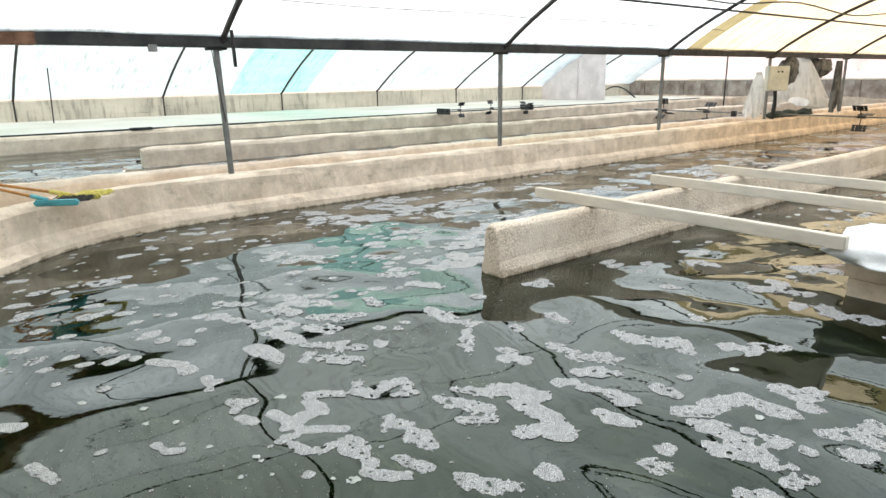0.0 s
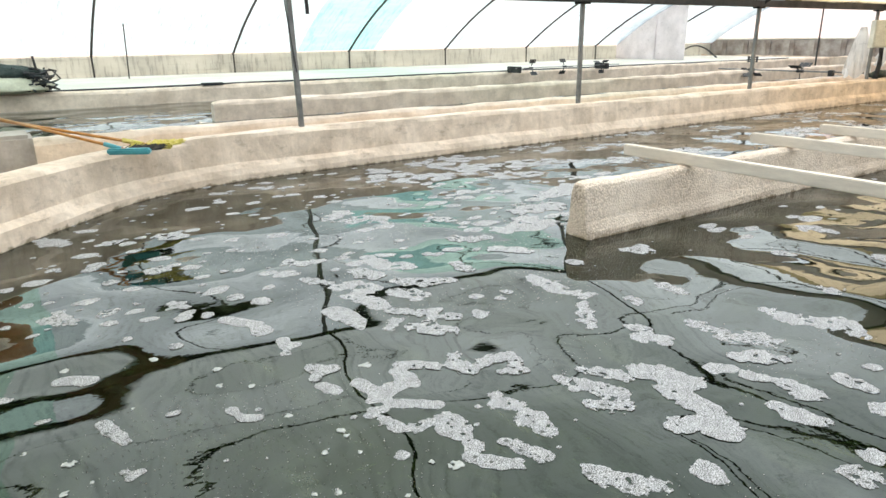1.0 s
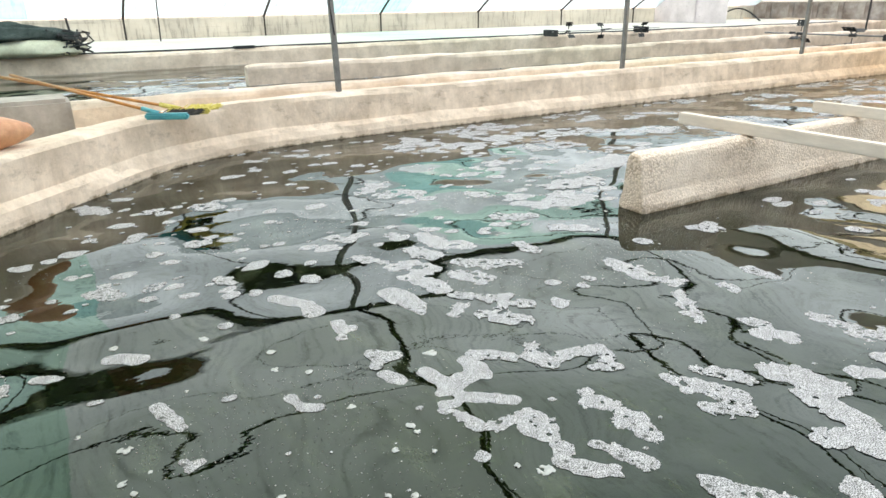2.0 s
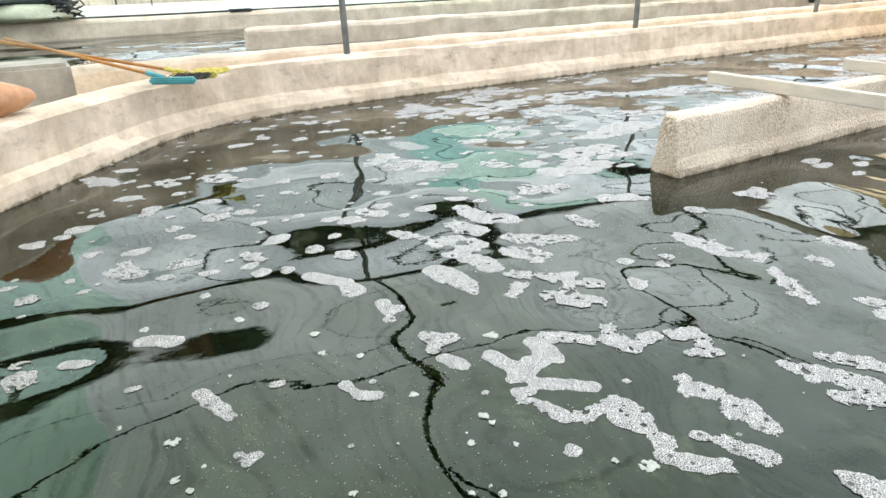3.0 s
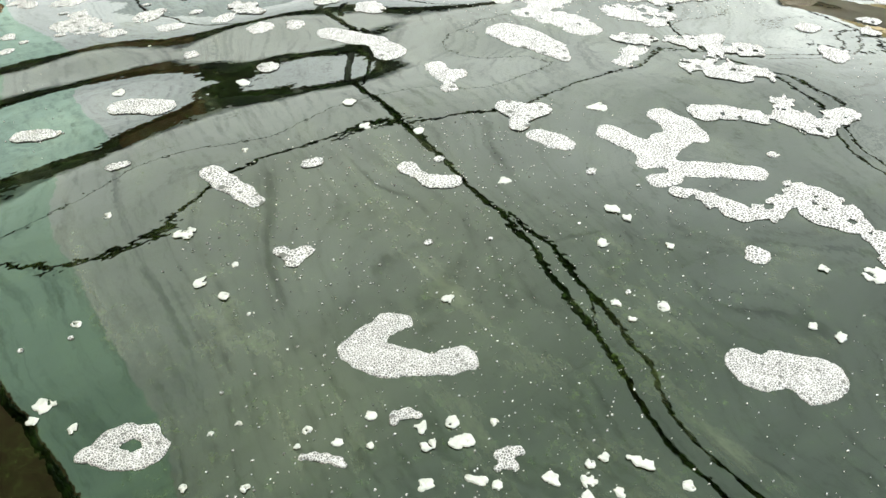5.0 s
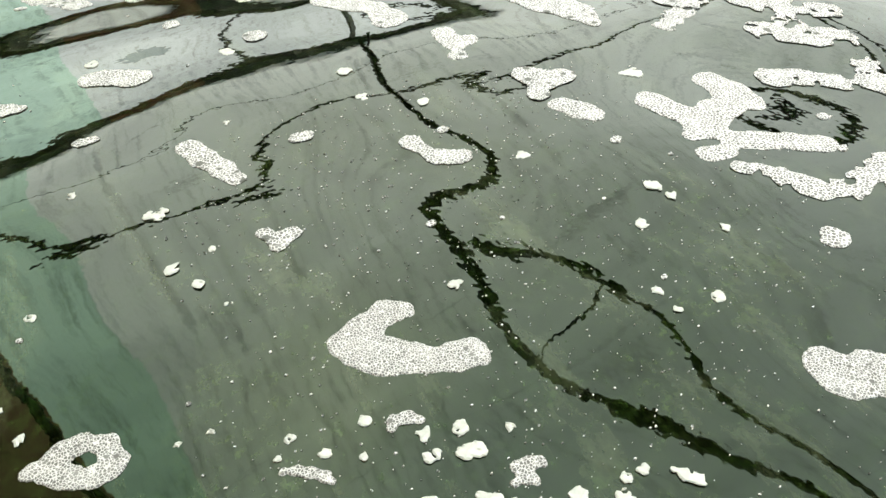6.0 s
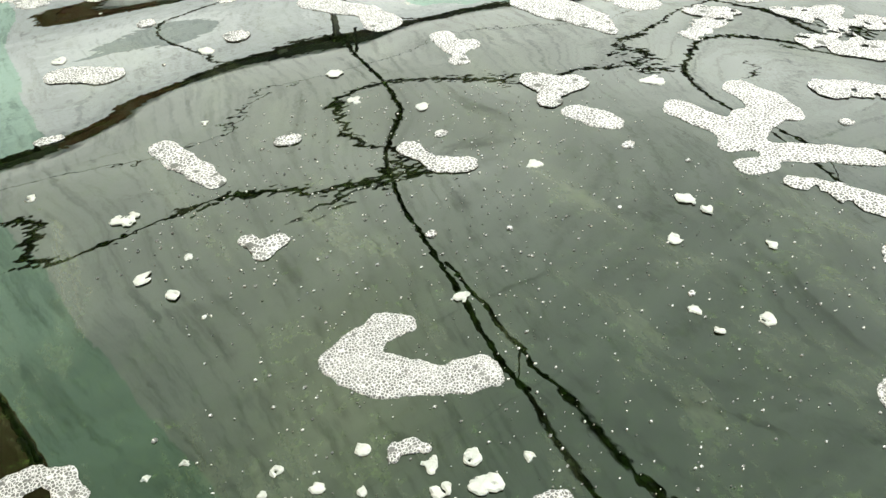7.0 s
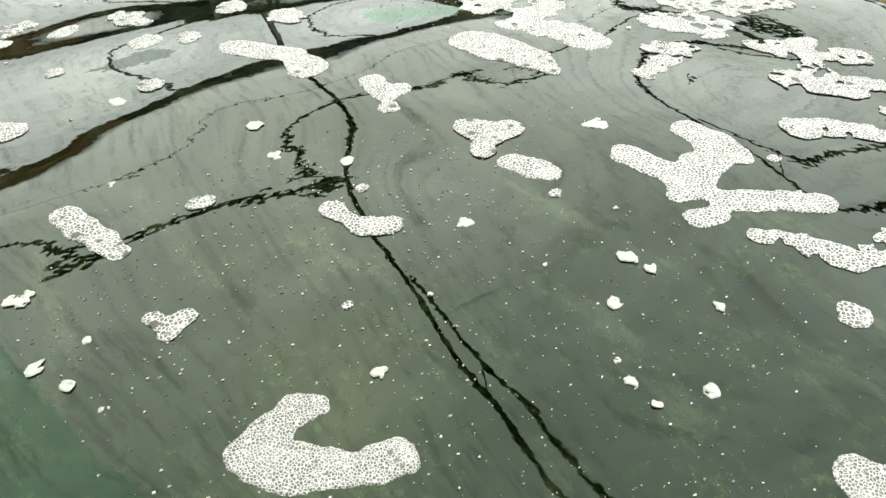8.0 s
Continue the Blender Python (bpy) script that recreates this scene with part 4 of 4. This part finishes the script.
def flecks(name, n, x0, x1, y0, y1, smallest, largest, power, squash, seed, label, clump=0.0):
    """Countless specks of foam on the water, in one mesh of many low discs."""
    rng = random.Random(seed)
    verts, faces = [], []
    for _ in range(n):
        x, y = rng.uniform(x0, x1), rng.uniform(y0, y1)
        if clump and noise.noise(Vector((x * 0.9, y * 2.0, seed))) < clump * rng.random():
            continue
        if (abs(y - 3.42) < 0.2 and x > 3.1) or (1.05 < y < 1.6 and x > 4.4) or y > 6.72 or y > 6.0 + x or (x < 0 and y > 4.5 + x):
            continue
        r = smallest + (largest - smallest) * rng.random() ** power
        k, base, turn = (6 if r < 0.008 else 9 if r < 0.04 else 13), len(verts), rng.uniform(-0.35, 0.35)
        h = min(0.0008, r * 0.1) + 0.0006 * rng.random() * min(1, r / 0.01)
        shape = [1 + 0.45 * noise.noise(Vector((math.cos(a) * 1.3 + x * 9, math.sin(a) * 1.3 + y * 9, r * 50))) for a in (i * math.tau / k for i in range(k))]
        for ring, z in ((1.0, -0.002), (0.9, h)):
            for i in range(k):
                a = i * math.tau / k
                u, w = r * ring * shape[i] * math.cos(a), r * ring * squash * shape[i] * math.sin(a)
                verts.append((x + u * math.cos(turn) - w * math.sin(turn), y + u * math.sin(turn) + w * math.cos(turn), z))
        faces += [(base + i, base + (i + 1) % k, base + k + (i + 1) % k, base + k + i) for i in range(k)]
        faces.append(tuple(range(base + k, base + 2 * k)))
    me = bpy.data.meshes.new(name)
    me.from_pydata(verts, [], faces)
    me.materials.append(FOAM)
    ob = new(name, me)
    ob.location = (0, 0, 0.003)
    return tagged(ob, label, "foam", kind="stuff")


near_flecks = flecks("foam_specks", 30000, -1.6, 3.2, 1.0, 4.6, 0.0007, 0.0030, 2.8, 0.6, 4, "tiny white specks of foam on the dark water", 0.3)
mid_flecks = flecks("foam_bits", 170, -1.6, 4.4, 0.8, 6.6, 0.004, 0.016, 2.0, 0.8, 9, "small white bits of foam on the dark water")
# far foam, made denser so that white flecks also imitate glare on the ripples
far_flecks = flecks("far_foam", 15000, 2.6, 26, 3.7, 6.7, 0.016, 0.12, 2.4, 0.6, 5, "scattered white foam and glare streaks on the far water", 0.3)
side_flecks = flecks("side_foam", 1700, 4.2, 24, 1.6, 3.25, 0.02, 0.11, 2.0, 0.65, 6, "scattered white foam on the side channel", 0.35)
bend_flecks = flecks("bend_foam", 380, -1.2, 4.4, 3.5, 6.6, 0.015, 0.085, 2.2, 0.65, 8, "scattered white foam along the pond bend")

tank_flecks = flecks("tank_foam", 900, -8.0, 20.0, 3.0, 6.0, 0.03, 0.2, 2.0, 0.5, 10, "pale foam streaks on the tank water")

# ---- brooms on the wall ----
PLASTIC_TEAL = grainy("teal_plastic", (0.03, 0.3, 0.34), (0.05, 0.4, 0.44), rough=0.4, large=12, fine=80)
BRISTLE_DARK = grainy("dark_bristles", (0.02, 0.02, 0.015), (0.06, 0.05, 0.04), large=30, fine=200)
BRISTLE_YELLOW = grainy("yellow_bristles", (0.5, 0.4, 0.06), (0.75, 0.62, 0.2), large=30, fine=200)
HANDLE = grainy("orange_handle", (0.42, 0.15, 0.03), (0.6, 0.26, 0.06), rough=0.4, large=8, fine=60)


def broom(m, head_mat, bristle_mat, handle_end, label):
    """A push broom: its head lies along x, bristles to +x and down, handle back to handle_end."""
    top = empty("broom", m, label, "broom", "brooms on the wall")
    bm = box(bmesh.new(), -0.19, 0.15, -0.03, 0.03, 0.0, 0.05, 0.012)
    head = part("head", bm, head_mat, top)
    bm = bmesh.new()
    rng = random.Random(5)
    for i in range(150):
        x, y = rng.uniform(-0.1, 0.16), rng.uniform(-0.028, 0.028)
        tube(bm, [(x, y + 0.03, 0.03), (x + 0.05 + rng.uniform(-0.015, 0.03), y + 0.12 + rng.uniform(-0.01, 0.02), 0.035 + rng.uniform(-0.02, 0.03))], 0.004, 4)
    part("bristles", bm, bristle_mat, head)
    part("handle", tube(bmesh.new(), [(-0.05, 0.0, 0.04), handle_end], 0.013, 8), HANDLE, top, smooth=True)
    bm = tube(bmesh.new(), [(-0.05 + 0.02 * handle_end[0], 0.02 * handle_end[1], 0.043), (-0.05 + 0.12 * handle_end[0], 0.12 * handle_end[1], 0.04 + 0.12 * handle_end[2])], 0.02, 8)
    part("socket", bm, head_mat, top, smooth=True)
    return top


broom(pose(0.90, 6.10, 0.452, 0, 0, -32), PLASTIC_TEAL, BRISTLE_DARK, (-1.55, 0.55, 0.30), "teal plastic push broom with dark bristles lying on the wall")
broom(pose(1.10, 6.28, 0.452, 0, 0, -25), BRISTLE_YELLOW, BRISTLE_YELLOW, (-1.70, 0.45, 0.30), "yellow-bristled broom with an orange handle on the wall")

# ---- cross wall, float and net pile ----
bm = box(bmesh.new(), -3.5, 0.25, 6.42, 6.85, -0.4, 0.63, 0.03)
tagged(part("cross_wall", bm, SHADED_CONCRETE), "rough concrete block closing the channel", "wall", kind="structure")
FLOAT = grainy("orange_float", (0.5, 0.2, 0.09), (0.68, 0.34, 0.18), rough=0.5, large=7, fine=50)
buoy = empty("float", pose(-0.26, 5.56, 0.445, 0, 0, 25), "weathered orange oval float lying on the wall", "float")
part("body", lumpy(bmesh.new(), 0.24, 0.12, 0.11, 0.12, 8.0, 0.8), FLOAT, buoy, smooth=True)
part("eye_ring", tube(bmesh.new(), [(0.21 + 0.035 * math.cos(a), 0.0, 0.1 + 0.035 * math.sin(a)) for a in (i * math.tau / 12 for i in range(13))], 0.009, 6), FLOAT, buoy, smooth=True)
NETTING = grainy("dark_netting", (0.015, 0.03, 0.025), (0.06, 0.08, 0.07), large=6, fine=60, strength=1.0, dist=0.02)
CREAM = grainy("cream_bag", (0.5, 0.47, 0.33), (0.68, 0.66, 0.5), large=4, fine=30)
pile = empty("net_pile", pose(-0.1, 13.78, 0.5), "heap of dark green netting over a cream bag", "net")
part("bag", lumpy(bmesh.new(), 1.0, 0.35, 0.26, 0.3, 11.0), CREAM, pile, smooth=True)
part("netting", lumpy(bmesh.new(), 0.95, 0.4, 0.22, 0.45, 15.0), NETTING, pile, smooth=True, m=pose(-0.15, 0.05, 0.24))
bm = bmesh.new()
rng = random.Random(12)
for i in range(16):
    c = Vector((rng.uniform(0.6, 1.05), rng.uniform(-0.25, 0.1), 0.06))
    tube(bm, [c + Vector((0.16 * math.sin(k * 1.1 + i), 0.1 * math.cos(k * 1.7 + i), 0.045 * k * rng.uniform(0.6, 1.2))) for k in range(8)], 0.016, 5)
tube(bm, [(0.85, 0, 0.1), (0.8, 0.02, 0.62)], 0.02, 6)
part("rope_tangle", bm, BLACK, pile, "tangle of dark rope")
bm = tube(bmesh.new(), [(-12 + i * 0.8, 13.84 + 0.05 * math.sin(i * 1.3), 0.525) for i in range(46)], 0.02, 6)
tagged(part("hose", bm, BLACK), "black hose lying along the tank wall", "hose")
tagged(part("slate", box(bmesh.new(), -0.2, 0.2, -0.08, 0.08, 0, 0.05, 0.01), BLACK, m=pose(3.62, 13.77, 0.51)), "flat dark slab lying on the tank wall", "slab")

# ---- paddle wheels ----
SPINNERS = []


def paddle_wheel(m, radius, label):
    """A spinning aerator: hub, arms and flat slotted blades round the y axis."""
    top = empty("paddle_wheel", m, label, "aerator", "paddle wheels")
    part("hub", tube(bmesh.new(), [(0, -0.25 * radius, 0), (0, 0.25 * radius, 0)], 0.11 * radius, 10), BLACK, top)
    for k in range(3):
        a = k * math.tau / 3
        ca, sa = math.cos(a), math.sin(a)
        part("arm", tube(bmesh.new(), [(0.05 * ca, 0, 0.05 * sa), (radius * ca, 0, radius * sa)], 0.012, 6), BLACK, top)
        bm = bmesh.new()
        for i in range(4):
            box(bm, radius * 0.55, radius, (-0.15 + i * 0.08) * radius / 0.35, (-0.15 + i * 0.08 + 0.055) * radius / 0.35, -0.006, 0.006)
        for q in (0.57, 0.74, 0.91):
            box(bm, radius * q, radius * (q + 0.06), -0.46 * radius, 0.46 * radius, -0.006, 0.006)
        bm.transform(Matrix.Rotation(-a, 4, "Y"))
        part("blade", bm, BLACK, top)
    return top


shaft = empty("drive_shaft", pose(15.5, 0, 0.52), "thin steel drive shaft over the tanks", "shaft")
part("rod", tube(bmesh.new(), [(0, 4.6, 0), (0, 10.85, 0)], 0.016), GALV, shaft)
for y in (6.95, 8.05, 10.15):
    part("bearing", box(bmesh.new(), -0.06, 0.06, y - 0.05, y + 0.05, -0.09, 0.04, 0.01), STEEL, shaft)
for y, phase in ((9.95, 20), (8.75, 75), (5.3, 110)):
    SPINNERS.append((paddle_wheel(pose(15.5, y, 0.52), 0.31, "black slotted paddle wheel on the drive shaft"), 15.5, y, 0.52, 0, phase))
shaft = empty("drive_shaft", pose(0, 13.35, 0.6), "thin steel drive shaft along the tank wall", "shaft")
part("rod", tube(bmesh.new(), [(10.9, 0, 0), (14.6, 0, 0)], 0.009), GALV, shaft)
for x in (11.0, 14.1):
    part("bearing", box(bmesh.new(), x - 0.05, x + 0.05, -0.06, 0.4, -0.11, 0.04, 0.01), STEEL, shaft)
for x, phase in ((11.4, 0), (12.55, 50), (13.9, 85)):
    SPINNERS.append((paddle_wheel(pose(x, 13.35, 0.6, 0, 0, 90), 0.22, "small black paddle wheel over the far tank"), x, 13.35, 0.6, 90, phase))

# ---- control box and hung nets ----
BOX_PAINT = grainy("box_paint", (0.62, 0.58, 0.46), (0.74, 0.7, 0.58), rough=0.4, large=5, fine=40)
NET_WHITE = film_material("white_net", (0.97, 0.95, 0.92), 0.15)
NET_GREY = grainy("grey_netting", (0.05, 0.05, 0.048), (0.24, 0.23, 0.215), large=14, fine=60, strength=1.0, dist=0.02, stretch=(1, 1, 0.25))
cabinet = empty("control_box", pose(14.9, 6.86, 1.05, 0, 0, -40), "cream steel control box fixed to a post", "control box")
part("body", box(bmesh.new(), -0.22, 0.22, -0.1, 0.1, 0, 0.52, 0.01), BOX_PAINT, cabinet)
door = part("door", box(bmesh.new(), -0.2, 0.2, -0.115, -0.102, 0.02, 0.5, 0.004), BOX_PAINT, cabinet)
for x in (-0.03, 0.05):
    part("switch", tube(bmesh.new(), [(x, -0.116, 0.4), (x, -0.14, 0.4)], 0.02, 8), BLACK, door)
part("conduit", tube(bmesh.new(), [(0, 0, 0), (0.02, 0.0, -0.3), (0, 0.02, -0.6)], 0.045, 8), STEEL, cabinet)


def drape(name, m, top_r, low_r, height, mat, label, seed):
    bm = bmesh.new()
    n, rows = 40, 9
    g = []
    for j in range(rows):
        t = j / (rows - 1)
        r = top_r + (low_r - top_r) * t ** 0.8
        g.append([bm.verts.new((r * math.cos(k * math.tau / n) * (1 + 0.12 * t * math.sin(k * 1.9 + seed)), 0.45 * r * math.sin(k * math.tau / n) * (1 + 0.2 * t * math.sin(k * 2.3)), -height * t * (1 - 0.12 * math.sin(k * 0.47 + seed)))) for k in range(n)])
    for a, b in zip(g, g[1:]):
        for k in range(n):
            bm.faces.new((a[k], a[(k + 1) % n], b[(k + 1) % n], b[k]))
    bm.faces.new(g[0])
    return tagged(part(name, bm, mat, smooth=True, m=m), label, "net", "hung nets")


drape("hung_net", pose(16.6, 7.05, 1.76, 0, 0, -40), 0.1, 0.6, 1.0, NET_WHITE, "pale net hung in folds from the gutter beam", 1)
drape("hung_net", pose(14.9, 7.25, 1.45, 0, 0, -40), 0.06, 0.26, 0.9, NET_WHITE, "pale net hung in folds beside the control box", 4)
tagged(part("hung_net", lumpy(bmesh.new(), 0.2, 0.14, 0.27, 0.5, 31.0, 1.0), NET_GREY, smooth=True, m=pose(15.6, 6.92, 1.21, 0, 0, -40)), "grey-brown net bundle hung from the gutter beam", "net", "hung nets")
tagged(part("hung_net", lumpy(bmesh.new(), 0.34, 0.15, 0.2, 0.6, 35.0, 1.0), NET_GREY, smooth=True, m=pose(17.3, 6.98, 1.35, 0, 0, -40)), "grey-brown net bundle hung from the gutter beam", "net", "hung nets")
drape("hung_net", pose(18.45, 6.98, 1.7, 0, 0, -40), 0.08, 0.13, 1.2, NET_GREY, "long grey net bundle hung down to the wall", 5)
for x, k in ((15.3, 21.0), (16.0, 24.0), (16.8, 27.0)):
    tagged(part("net_bundle", lumpy(bmesh.new(), 0.36, 0.12, 0.12, 0.4, k), NETTING, smooth=True, m=pose(x, 6.98, 0.44)), "dark net bundle lying on the pond wall", "net", "net bundles")

# ---- rods, wires and far fittings ----
tagged(part("rod", tube(bmesh.new(), [(2.81, 18.0, 0.5), (2.87, 18.0, 2.3)], 0.016, 6), STEEL), "thin dark rod standing on the far floor", "rod")
tagged(part("hose_arch", tube(bmesh.new(), [(24, 18.3 - 1.5 * i / 10, 0.5 + 0.45 * math.sin(math.pi * (0.25 + 0.75 * i / 10))) for i in range(11)], 0.03, 6), BLACK), "bent black hose rising from the far floor", "hose")
tagged(part("rod", tube(bmesh.new(), [(24, 12.9, 0.2), (24, 12.9, 2.4)], 0.03, 6), STEEL), "thin dark rod standing near the masonry wall", "rod")
tagged(part("hanging_stub", tube(bmesh.new(), [(2.76, 6.78, 1.92), (2.78, 6.8, 1.56)], 0.02, 8), STEEL), "short steel stub hanging from the hoop", "pipe")
tagged(part("stay_wire", tube(bmesh.new(), [(2.60, 6.95, 1.74), (2.68, 6.95, 1.0)], 0.006, 5), STEEL), "thin stay wire beside the post", "wire")
for y, x0, x1 in ((6.35, -14, 11.6),):
    tagged(part("roof_wire", tube(bmesh.new(), [(x0 + (x1 - x0) * i / 30, y, near_z(y) + 0.012 - 0.02 * math.sin(i * 1.1) ** 2) for i in range(31)], 0.005, 5), STEEL), "thin wire stretched under the roof film", "wire", "roof wires")
tagged(part("cable", tube(bmesh.new(), [(7.6 + i * 0.6, 5.45, 2.5 + 0.06 * math.cos(i * 0.8) + 0.004 * i) for i in range(20)], 0.014, 6), BLACK), "slack black cable hung under the roof", "cable")
part("hanging_clip", box(bmesh.new(), 1.96, 2.04, -0.13, -0.09, -0.1, -0.03, 0.004), GALV, gutter, "small grey metal clip under the beam")
part("rust_patch", box(bmesh.new(), 0.2, 1.04, -0.1045, 0.1045, -0.049, 0.079, 0.006), RUST, gutter, "rusted stretch of the beam")
part("film_edge", tube(bmesh.new(), [(-14 + i * 0.5, -0.09, 0.098 + 0.008 * math.sin(i * 1.7)) for i in range(83)], 0.03, 6), NET_WHITE, gutter, "rolled film edge along the beam")


def motions():
    walk(pond_water, [(t * 0.5, pose(0.16 * t * 0.5, 0, 0)) for t in range(17)])
    for ob, way in FOAMS:
        z = ob.location.z
        walk(ob, [(t, pose(x, y, z, 0, 0, turn)) for t, x, y, turn in way])
    for ob, vx, vy in ((near_flecks, 0.008, -0.045), (mid_flecks, 0.004, -0.04), (far_flecks, -0.12, 0.0), (side_flecks, 0.03, 0.0), (bend_flecks, -0.03, -0.03)):
        walk(ob, [(t, pose(vx * (t - 3.5), vy * (t - 3.5), 0.0012)) for t in range(9)])
    walk(tank_flecks, [(t, pose(0.05 * t, 5.6, 0.222)) for t in range(9)])
    for ob, x, y, z, turn, phase in SPINNERS:
        walk(ob, [(t * 0.5, pose(x, y, z, 0, 0, turn) @ pose(0, 0, 0, 0, phase + 65 * t, 0)) for t in range(17)])


motions()
